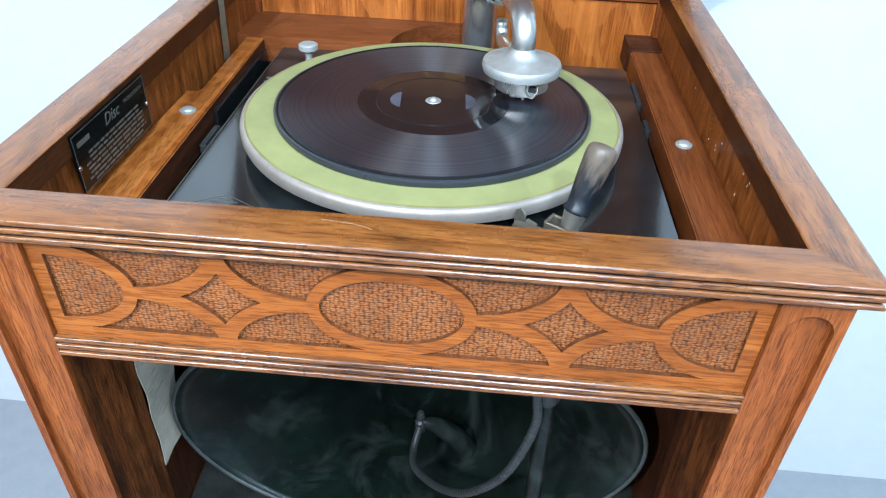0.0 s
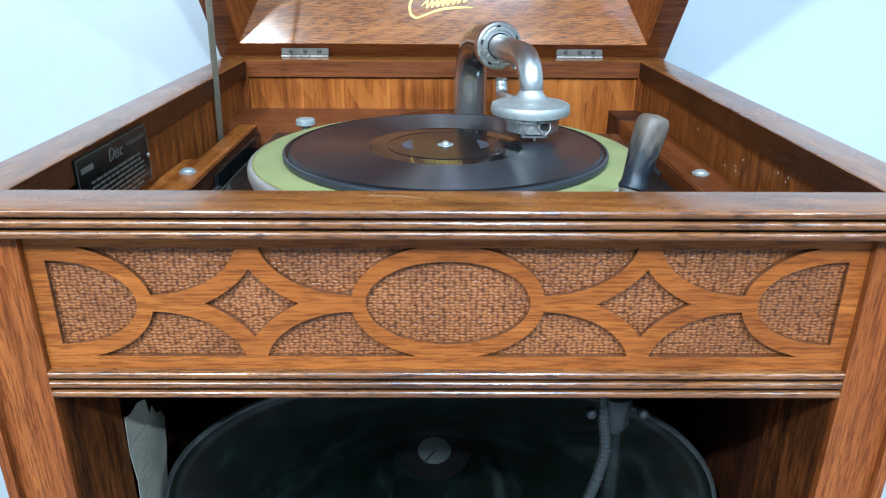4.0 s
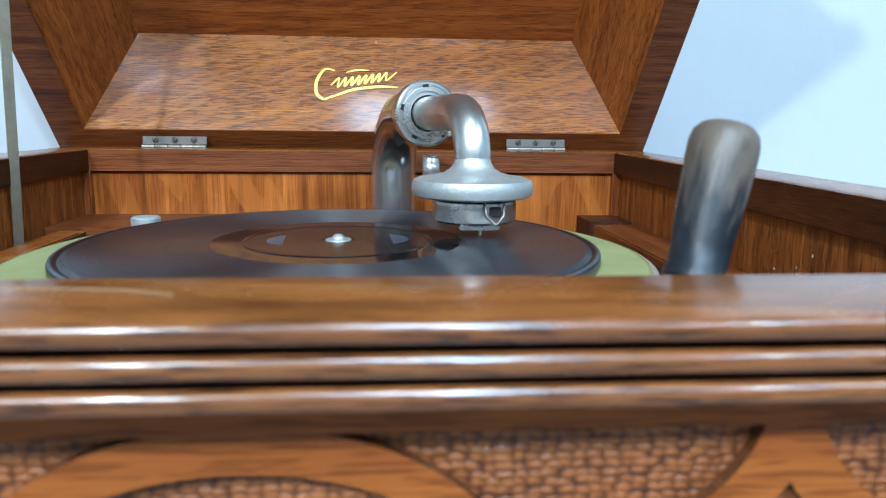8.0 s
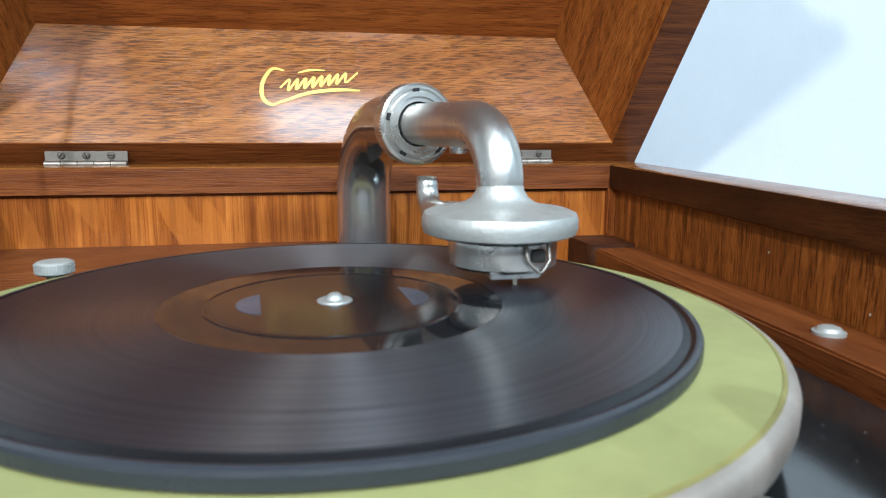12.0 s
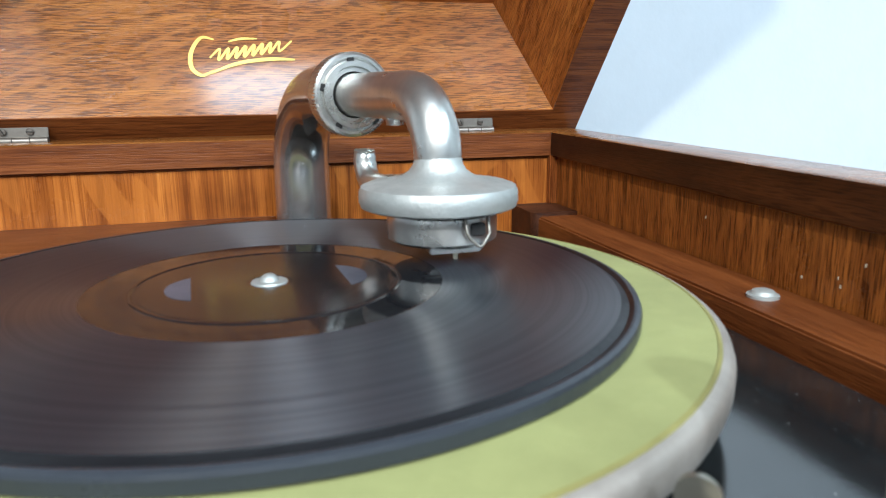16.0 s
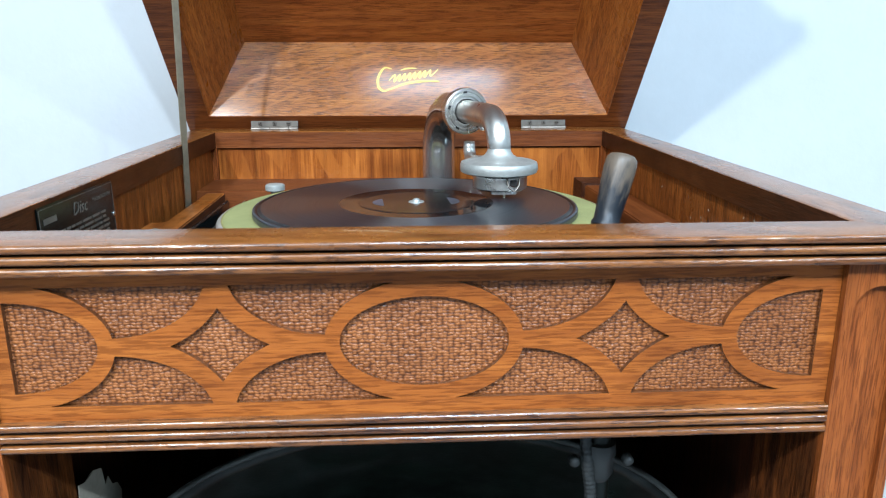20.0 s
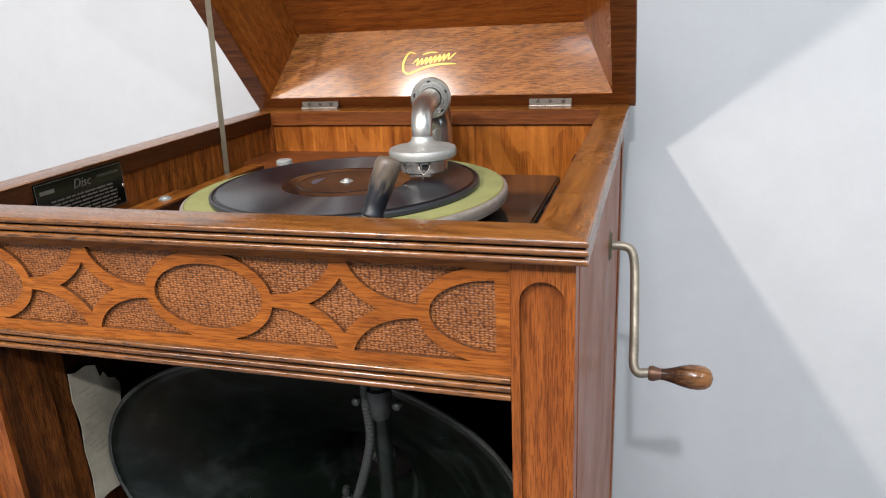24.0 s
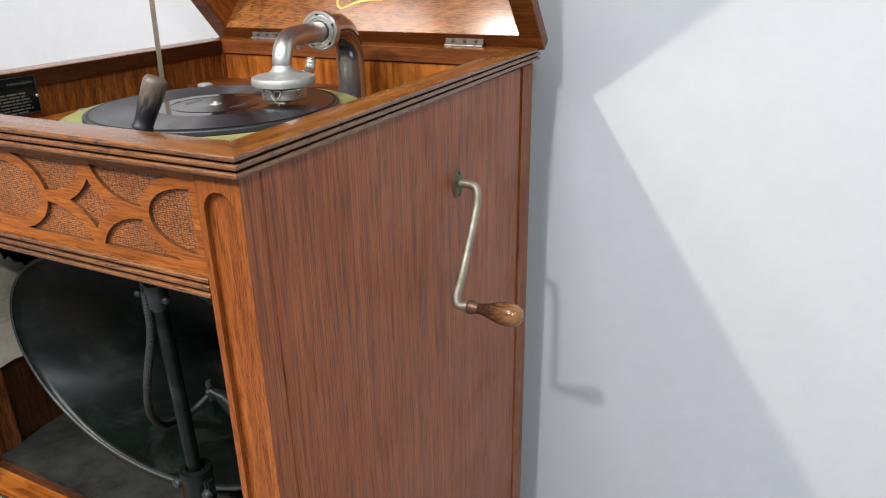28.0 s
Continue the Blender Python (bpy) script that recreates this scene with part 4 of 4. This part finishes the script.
part("grip", lathe([(0, 0.0), (0.0070, 0.0), (0.0080, 0.0010), (0.0080, 0.0030), (0.0072, 0.0044), (0.0074, 0.010), (0.0083, L * 0.5), (0.0089, L * 0.78), (0.0089, L * 0.88), (0.0084, L * 0.945), (0.0072, L * 0.985), (0.0052, L), (0, L + 0.0008)], hm, 40), GRIP, lever, "dark wooden grip worn grey at its end", turn=hm.to_3x3(), smooth=40)
part("brake_arm", sheet([(0.0935, 0.0560), (0.0925, 0.0660), (0.0870, 0.0745), (0.0770, 0.0800), (0.0680, 0.0815), (0.0675, 0.0765), (0.0760, 0.0745), (0.0830, 0.0690), (0.0870, 0.0620), (0.0880, 0.0560)], 0.0018, Matrix.Translation((0, 0, 0.8830))), LEVER_NICKEL, lever, "curved nickel brake arm")
part("arm_pillar", lathe([(0, 0.0196), (0.0032, 0.0196), (0.0036, 0.0), (0, 0.0)], pose(0.0700, 0.0790, 0.8631), 18), LEVER_NICKEL, lever)
tab_m = Matrix.Translation((0.0718, 0.0862, 0.8750)) @ Matrix.Rotation(radians(-46), 4, "Z") @ Matrix.Rotation(radians(90), 4, "X")
arch = [(0.0044 * math.cos(a), 0.0112 + 0.0044 * math.sin(a)) for a in np.linspace(0, math.pi, 13)]
tab = sheet([(0.0044, 0), *arch, (-0.0044, 0)], 0.0014, tab_m @ Matrix.Translation((0, 0, -0.0007)))
add_box(tab, -0.0044, 0.0044, 0.0, 0.0014, -0.0130, 0.0006, 0.0004, tab_m)
part("brake_shoe", tab, LEVER_NICKEL, lever, "upturned nickel brake tab")
bm = box(0.033, 0.037, 0.066, 0.083, 0.8640, 0.8653, 0.0004)
add_box(bm, 0.033, 0.037, 0.0820, 0.0832, 0.8640, 0.8750, 0.0004)
part("stop_finger", bm, NICKEL, phono)

# stay rod that holds the lid
stay_m = Matrix.Translation((-0.2195, 0.3680, 0.862)) @ Matrix.Rotation(radians(-1.6), 4, "X") @ Matrix.Rotation(radians(1.0), 4, "Y") @ Matrix.Rotation(radians(48), 4, "Z")
stay = part("lid_stay", box(-0.0032, 0.0032, -0.0009, 0.0009, 0, 0.262, 0.0004, stay_m), BRASS, phono, "flat aged brass strip that props the lid")
part("stay_screw", lathe([(0, 0.0022), (0.003, 0.0018), (0.004, 0.0004), (0.004, 0)], stay_m @ Matrix.Translation((0, -0.001, 0.252)) @ Matrix.Rotation(math.pi / 2, 4, "X"), 18), STEEL, stay)

# ---- lid, open at about 49 degrees ----
OPEN = 49.0
HY, HZ = 0.528, 0.9239
LID = Matrix.Translation((0, HY, HZ)) @ Matrix.Rotation(radians(-OPEN), 4, "X") @ Matrix.Diagonal((1, -1, 1, 1))
LT = Matrix.Rotation(radians(-OPEN), 3, "X")
# closed lid: x across, u forward from the hinge, w up
LX, LU = 0.2587, 0.5430
BX, BU0, BU1 = 0.2315, 0.0235, 0.5200          # lower inner edge of the slopes
TX, TU0, TU1, TH = 0.1925, 0.0640, 0.4790, 0.0800


def slab(inner, outer):
    """A board between an inner and an outer four-cornered face."""
    b = bmesh.new()
    a = [b.verts.new(p) for p in inner]
    c = [b.verts.new(p) for p in outer]
    b.faces.new(a)
    b.faces.new(c[::-1])
    for i in range(4):
        b.faces.new((a[i], c[i], c[(i + 1) % 4], a[(i + 1) % 4]))
    b.transform(LID)
    return b


bm = bmesh.new()
inn = [(-BX, BU0), (BX, BU0), (BX, BU1), (-BX, BU1)]
out = [(-LX, 0), (LX, 0), (LX, LU), (-LX, LU)]
rows = []
for (ix, iu), (ox, ou) in zip(inn, out):
    dx, du = (1 if ox > 0 else -1), (-1 if ou == 0 else 1)
    rows.append([bm.verts.new(p) for p in ((ix, iu, 0.0), (ox - dx * 0.001, ou - du * 0.001, 0.0), (ox, ou, 0.001), (ox, ou, 0.0165), (ox - dx * 0.003, ou - du * 0.003, 0.019), (ix + dx * 0.004, iu + du * 0.004, 0.019), (ix, iu, 0.001))])
for i in range(4):
    a, b = rows[i], rows[(i + 1) % 4]
    for j in range(7):
        bm.faces.new((a[j], b[j], b[(j + 1) % 7], a[(j + 1) % 7]))
bm.transform(LID)
lid = part("lid", bm, OAK_FRAME, phono, "oak hip lid standing open", turn=LT)
w = 0.014
part("lid_back_slope", slab([(-BX, BU0, 0.001), (BX, BU0, 0.001), (TX, TU0, TH), (-TX, TU0, TH)], [(-BX - w, BU0 - w, 0.0185), (BX + w, BU0 - w, 0.0185), (TX + w * 0.4, TU0 - w * 0.4, TH + w), (-TX - w * 0.4, TU0 - w * 0.4, TH + w)]), OAK_FLAKE, lid, "polished quarter-sawn oak panel with silvery flecks", turn=LT)
part("lid_front_slope", slab([(-BX, BU1, 0.001), (BX, BU1, 0.001), (TX, TU1, TH), (-TX, TU1, TH)], [(-BX - w, BU1 + w, 0.0185), (BX + w, BU1 + w, 0.0185), (TX + w * 0.4, TU1 + w * 0.4, TH + w), (-TX - w * 0.4, TU1 + w * 0.4, TH + w)]), OAK_LID[0], lid, turn=LT)
for s in (1, -1):
    part("lid_side_slope", slab([(s * BX, BU0, 0.001), (s * BX, BU1, 0.001), (s * TX, TU1, TH), (s * TX, TU0, TH)], [(s * (BX + w), BU0 - w, 0.0185), (s * (BX + w), BU1 + w, 0.0185), (s * (TX + w * 0.4), TU1 + w * 0.4, TH + w), (s * (TX + w * 0.4), TU0 - w * 0.4, TH + w)]), OAK_SLOPE, lid, turn=LT)
part("lid_top_panel", slab([(-TX, TU0, TH), (TX, TU0, TH), (TX, TU1, TH), (-TX, TU1, TH)], [(-TX, TU0, TH + 0.0138), (TX, TU0, TH + 0.0138), (TX, TU1, TH + 0.0138), (-TX, TU1, TH + 0.0138)]), OAK_LID[0], lid, "amber oak top panel of the lid", turn=LT)

# butt hinges
for xa, xb in ((-0.185, -0.1312), (0.130, 0.1825)):
    lean = Matrix.Translation((0, 0.5165, 0.9262)) @ Matrix.Rotation(radians(-4), 4, "X") @ Matrix.Translation((0, -0.5165, -0.9262))
    hinge = part("hinge", box(xa, xb, 0.5165, 0.5178, 0.9262, 0.9408, 0.0003, lean), HINGE_STEEL, lid, "plain steel butt hinge")
    w5 = (xb - xa) / 5
    for i in range(5):
        part("knuckle", tube([(xa + i * w5 + 0.0002, 0.5156, 0.9272), (xa + (i + 1) * w5 - 0.0002, 0.5156, 0.9272)], 0.0028, 14), HINGE_STEEL, hinge, smooth=50)
    for i in range(3):
        sm = facing((xa + (xb - xa) * (0.2 + 0.3 * i), 0.5158, 0.9335), (1, 0, 0), (0, -0.05, 1))
        part("screw", lathe([(0, 0.0007), (0.002, 0.0005), (0.0024, 0)], sm, 16), HINGE_STEEL, hinge)
        part("screw_slot", box(-0.0019, 0.0019, -0.0003, 0.0003, 0.0002, 0.0008, 0, sm @ Matrix.Rotation(0.9 + i * 1.1, 4, "Z")), VOID, hinge)

# gilt script mark on the lid's slope: plain flowing strokes
s_up = (LID.to_3x3() @ Vector((0, TU0 - BU0, TH - 0.001))).normalized()
mark_m = facing(LID @ Vector((0.002, BU0 + (TU0 - BU0) * 0.5, 0.001 + (TH - 0.001) * 0.5)) , (1, 0, 0), s_up)
mark_m = mark_m @ Matrix.Translation((0, 0, 0.0008)) @ Matrix.Rotation(radians(9), 4, "Z")
MARK = [
    ([(-0.0215, 0.0150), (-0.0300, 0.0175), (-0.0385, 0.0080), (-0.0405, -0.0035), (-0.0350, -0.0100), (-0.0270, -0.0080)], (0.0006, 0.0018)),
    ([(-0.0300, -0.0095), (-0.0080, -0.0050), (0.0140, -0.0055), (0.0310, -0.0085)], (0.0008, 0.0017)),
    ([(-0.0270, 0.0020), (-0.0190, 0.0075), (-0.0215, -0.0008), (-0.0130, 0.0070), (-0.0155, -0.0008), (-0.0070, 0.0068), (-0.0095, -0.0008), (-0.0010, 0.0068), (-0.0035, -0.0008),
      (0.0050, 0.0068), (0.0025, -0.0008), (0.0110, 0.0068), (0.0085, -0.0008), (0.0170, 0.0068), (0.0145, -0.0008), (0.0230, 0.0068), (0.0215, -0.0005), (0.0320, 0.0060)], (0.0008, 0.0013)),
    ([(-0.0120, 0.0120), (-0.0030, 0.0128), (0.0080, 0.0112)], (0.0005, 0.0011)),
]
mark = None
for pts, (thin, thick) in MARK:
    path = smooth_path([(x, y, 0) for x, y in pts], 8)
    b = bmesh.new()
    left, right = [], []
    for i, p in enumerate(path):
        d = (path[min(i + 1, len(path) - 1)] - path[max(i - 1, 0)]).normalized()
        t = i / (len(path) - 1)
        h = (thin + (thick - thin) * math.sin(math.pi * t) ** 0.8) / 1.25
        nrm = Vector((-d.y, d.x, 0))
        left.append(b.verts.new(p + nrm * h))
        right.append(b.verts.new(p - nrm * h))
    for i in range(len(path) - 1):
        b.faces.new((left[i], right[i], right[i + 1], left[i + 1]))
    b.transform(mark_m)
    mark = part("gilt_stroke", b, GOLD, lid)

# ---- horn behind the open front ----
def mouth(t, k):
    """A point on the horn's wall: t round the mouth, k from the mouth (0) to the throat (1)."""
    q = 1 - (1 - k) ** 1.6
    x, z = 0.200 * math.cos(t) * (1 - 0.80 * q), 0.1258 * math.sin(t) * (1 - 0.68 * q)
    return Vector((-0.0026 - 0.006 * k + x, 0.0826 + 0.205 * k + 0.007 * math.cos(t) ** 2 * (1 - k), 0.6527 - 0.096 * q + z))


bm = bmesh.new()
n = 72
ks = [0, 0.03, 0.08, 0.15, 0.25, 0.36, 0.48, 0.6, 0.72, 0.84, 0.93, 1.0]
rings = [[bm.verts.new(mouth(i * math.tau / n, k)) for i in range(n)] for k in ks]
for r, s in zip(rings, rings[1:]):
    for i in range(n):
        bm.faces.new((r[i], r[(i + 1) % n], s[(i + 1) % n], s[i]))
bm.faces.new(rings[-1])
horn = part("horn", bm, BLACK_METAL, phono, "dusty black metal horn with an oval mouth", smooth=50)
mod = horn.modifiers.new("thick", "SOLIDIFY")
mod.thickness = 0.002
part("rolled_rim", tube([mouth(i * math.tau / 96, 0.0) for i in range(97)], 0.0022, 12, caps=False), HORN_RIM, horn, "rolled grey rim", smooth=60)
throat = Matrix.Translation((-0.0087, 0.2858, 0.5566)) @ Matrix.Rotation(radians(90), 4, "X")
part("throat_plate", lathe([(0, 0.0), (0.038, 0.0), (0.0395, -0.001), (0.0395, -0.002)], throat, 48), plain("rusty_black_throat_plate", (0.010, 0.008, 0.007), 0.6, shine=0.2), horn, smooth=40)
disc = part("throat_disc", lathe([(0, 0.0012), (0.0165, 0.0012), (0.0172, 0.0006)], throat, 40), plain("pale_dusty_throat", (0.085, 0.085, 0.076), 0.75), horn, smooth=40)
part("throat_pin", tube([throat @ Vector((0.001, 0.001, 0.0013)), throat @ Vector((-0.011, -0.013, 0.004))], 0.0010, 10), GREY_METAL, disc)
hpost = part("horn_post", tube([(0.1010, 0.0385, 0.806), (0.1018, 0.0388, 0.76), (0.1048, 0.0410, 0.60), (0.1056, 0.0415, 0.555)], 0.0064, 24), BLACK_METAL, phono, "black iron tube carrying the horn", smooth=50)
part("upper_clamp", lathe([(0.0062, 0.012), (0.0092, 0.011), (0.0098, 0.004), (0.0086, 0.002), (0.0086, -0.008), (0.0062, -0.013)], pose(0.1015, 0.0386, 0.779), 24), GREY_METAL, hpost, smooth=40)
part("lower_clamp", lathe([(0.0085, 0.018), (0.0140, 0.017), (0.0148, 0.013), (0.0140, 0.010), (0.0140, -0.035), (0.0085, -0.036)], pose(0.1052, 0.0412, 0.588), 28), BLACK_METAL, hpost, smooth=40)
for s in (1, -1):
    part("clamp_ear", box(0.1052 + s * 0.013 - 0.004, 0.1052 + s * 0.013 + 0.004, 0.036, 0.047, 0.578, 0.598, 0.002), BLACK_METAL, hpost)
    part("clamp_screw", lathe([(0, 0.005), (0.004, 0.004), (0.0055, 0.001), (0.0055, 0)], facing((0.1052 + s * 0.018, 0.035, 0.586), (1, 0, 0), (0, 0, 1)), 18), GREY_METAL, hpost, smooth=40)
    part("clamp_screw", lathe([(0, 0.003), (0.0022, 0.0024), (0.0032, 0.001), (0.0032, -0.003)], facing((0.1015 + s * 0.0155, 0.0330, 0.780), (1, 0, 0), (0, 0, 1)), 18), GREY_METAL, hpost, smooth=40)
cable = smooth_path([(0.0910, 0.0380, 0.8130), (0.0935, 0.0335, 0.7800), (0.0950, 0.0306, 0.7474), (0.0791, 0.0297, 0.6943), (0.0552, 0.0442, 0.6476), (0.0346, 0.0686, 0.6120), (0.0155, 0.0938, 0.5901), (0.0020, 0.1170, 0.5772), (-0.0010, 0.1400, 0.5720), (0.0020, 0.1600, 0.5790)], 22)
cord = part("armoured_cable", tube(cable, [0.0033 + 0.0003 * (i % 2) for i in range(len(cable))], 12), GREY_METAL, phono, "grey armoured cable looping down")
part("cable_end", lathe([(0, 0.014), (0.003, 0.013), (0.0045, 0.007), (0.003, 0.002), (0.0055, 0), (0.0055, -0.012), (0, -0.012)], pose(0.0030, 0.1640, 0.5850), 20), GREY_METAL, cord, smooth=40)
part("throat_arm", tube([(0.0030, 0.1640, 0.5850), (0.018, 0.168, 0.578), (0.040, 0.172, 0.555), (0.050, 0.174, 0.535)], [0.005, 0.009, 0.011, 0.012], 16), BLACK_METAL, phono, "black rod inside the horn", smooth=50)

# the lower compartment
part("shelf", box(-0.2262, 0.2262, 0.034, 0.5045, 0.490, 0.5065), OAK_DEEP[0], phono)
bm = bmesh.new()
grid = []
for i in range(46):
    row = []
    for j in range(46):
        x, y = -0.2195 + 0.442 * i / 45, 0.0395 + 0.464 * j / 45
        if i == 0:
            x += 0.012 * max(0.0, 1 - j / 6)
        lump = noise.noise(Vector((x * 9, y * 9, 0.3))) * 0.0035 + noise.noise(Vector((x * 31, y * 23, 2.0))) * 0.0012
        row.append(bm.verts.new((x, y, 0.5125 + max(-0.0035, lump))))
    grid.append(row)
for i in range(45):
    for j in range(45):
        bm.faces.new((grid[i][j], grid[i + 1][j], grid[i + 1][j + 1], grid[i][j + 1]))
ext = bmesh.ops.extrude_face_region(bm, geom=bm.faces[:])
for v in ext["geom"]:
    if isinstance(v, bmesh.types.BMVert):
        v.co.z = 0.5070
part("shelf_felt", bm, DARK_FELT, phono, "rumpled dusty black felt on the shelf", smooth=50)
part("front_rail", box(-0.2064, 0.2064, 0.002, 0.0375, 0.462, 0.5015, 0.001), OAK_ORANGE[0], phono)
bm = tube([(-0.206, 0.001, 0.5035), (0.206, 0.001, 0.5035)], 0.0028, 12)
ph = part("piano_hinge", bm, BRASS, phono, "tarnished brass piano hinge")
for i in range(28):
    x = -0.203 + i * 0.0150
    part("knuckle", tube([(x, 0.001, 0.5035), (x + 0.0085, 0.001, 0.5035)], 0.0033, 12), BRASS, ph)
part("drop_front", box(-0.2064, 0.2064, -0.012, -0.001, 0.10, 0.5010, 0.001), OAK[0], phono)
for s in (1, -1):
    a, b = sorted((s * 0.2100, s * 0.2258))
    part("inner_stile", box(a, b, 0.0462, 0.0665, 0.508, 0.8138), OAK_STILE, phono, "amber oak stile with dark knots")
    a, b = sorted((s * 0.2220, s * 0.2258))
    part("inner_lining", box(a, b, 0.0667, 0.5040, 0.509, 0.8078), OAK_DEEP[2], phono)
# torn paper label on the inner left side
pp = facing((-0.2092, 0.0655, 0.6145), (0, 1, 0), (0, 0, 1))
poly = [(0.0, 0.0), (0.018, 0.002), (0.038, -0.001), (0.0415, 0.020), (0.045, 0.045), (0.0485, 0.062), (0.054, 0.078), (0.0585, 0.099), (0.053, 0.108), (0.046, 0.111), (0.041, 0.120), (0.036, 0.117), (0.033, 0.131), (0.022, 0.136), (0.010, 0.135), (0.002, 0.138), (0.0, 0.112), (0.0035, 0.085), (0.001, 0.060), (0.0025, 0.030)]
slip = part("paper_label", sheet(poly, 0.0006, pp), PAPER, phono, "torn yellowed paper label")
random.seed(8)
for i in range(11):
    x0, w2 = random.uniform(0.004, 0.020), random.uniform(0.006, 0.020)
    z0 = 0.116 - i * 0.0068 + random.uniform(-0.002, 0.002)
    part("ink_bar", box(x0, x0 + w2, z0, z0 + 0.0006, 0.0007, 0.0009, 0, pp), PAPER_INK, slip)

# chips in the varnish on the inner right side
random.seed(21)
CHIP = plain("pale_varnish_chip", (0.5, 0.42, 0.30), 0.6)
for i in range(9):
    y, z = random.uniform(0.09, 0.33), random.uniform(0.876, 0.902)
    part("varnish_chip", box(0.2241, 0.2246, y, y + random.uniform(0.0004, 0.0009), z, z + random.uniform(0.0008, 0.0022)), CHIP, phono)

# scratches through the varnish
BARE = plain("bare_scratched_wood", (0.27, 0.17, 0.085), 0.5)
part("scratch", tube(smooth_path([(-0.0390, 0.0110, 0.9226), (-0.0290, 0.0100, 0.9226), (-0.0190, 0.0085, 0.9226), (-0.0105, 0.0050, 0.9226)], 5), 0.00017, 6), BARE, phono)
part("scratch", tube([(0.2448, 0.4392, 0.4720), (0.2448, 0.4384, 0.4640)], 0.0004, 6), BARE, phono)
part("scratch", tube([(0.2448, 0.3450, 0.4830), (0.2448, 0.3440, 0.4790)], 0.0005, 6), BARE, phono)

# ---- crank on the right side ----
cr = part("crank_rod", tube(smooth_path([(0.2400, 0.3085, 0.8155), (0.2560, 0.3105, 0.8155), (0.2655, 0.3085, 0.8120), (0.2695, 0.3010, 0.7990), (0.2715, 0.2790, 0.7680), (0.2730, 0.2540, 0.7350), (0.2735, 0.2430, 0.7215), (0.2775, 0.2385, 0.7155), (0.2860, 0.2400, 0.7150), (0.2980, 0.2410, 0.7148)], 7), 0.0044, 20), CRANK_STEEL, phono, "bent rusty steel winding crank", smooth=50)
em = facing((0.2450, 0.3085, 0.8155), (0, 1, 0), (0, 0, 1))
part("escutcheon", lathe([(0, 0.0022), (0.0075, 0.0022), (0.0105, 0.0016), (0.0120, 0.0004), (0.0122, -0.0004), (0, -0.0004)], em @ Matrix.Diagonal((1, 1.28, 1, 1)), 36), plain("tarnished_brass_escutcheon", (0.16, 0.13, 0.08), 0.5, 0.8, 0.4), cr, "tarnished oval escutcheon", smooth=35)
for s in (1, -1):
    part("screw_hole", lathe([(0, 0.0023), (0.0016, 0.0022), (0.002, 0.0016)], em @ pose(0, s * 0.0112, 0), 14), VOID, cr)
km = Matrix.Translation((0.2870, 0.2400, 0.7150)) @ Vector((1, 0.02, -0.01)).to_track_quat("Z", "Y").to_matrix().to_4x4()
part("handle_ferrule", lathe([(0.0045, 0.0), (0.0066, 0.0005), (0.0074, 0.004), (0.0056, 0.0095), (0.0052, 0.012)], km, 28), plain("copper_brown_ferrule", (0.16, 0.08, 0.05), 0.4, 0.6, 0.3), cr, smooth=35)
part("handle", lathe([(0.0052, 0.010), (0.0056, 0.015), (0.0070, 0.021), (0.0095, 0.029), (0.0112, 0.037), (0.0114, 0.044), (0.0104, 0.0500), (0.0078, 0.0542), (0.0045, 0.0560), (0, 0.0560)], km, 36), PEAR, cr, "pear-shaped worn wooden handle", turn=km.to_3x3(), smooth=40)
part("end_nut", lathe([(0, 0.0570), (0.0018, 0.0569), (0.0024, 0.0564), (0.0026, 0.0556), (0, 0.0556)], km, 18), HINGE_STEEL, cr, "small steel rivet", smooth=40)
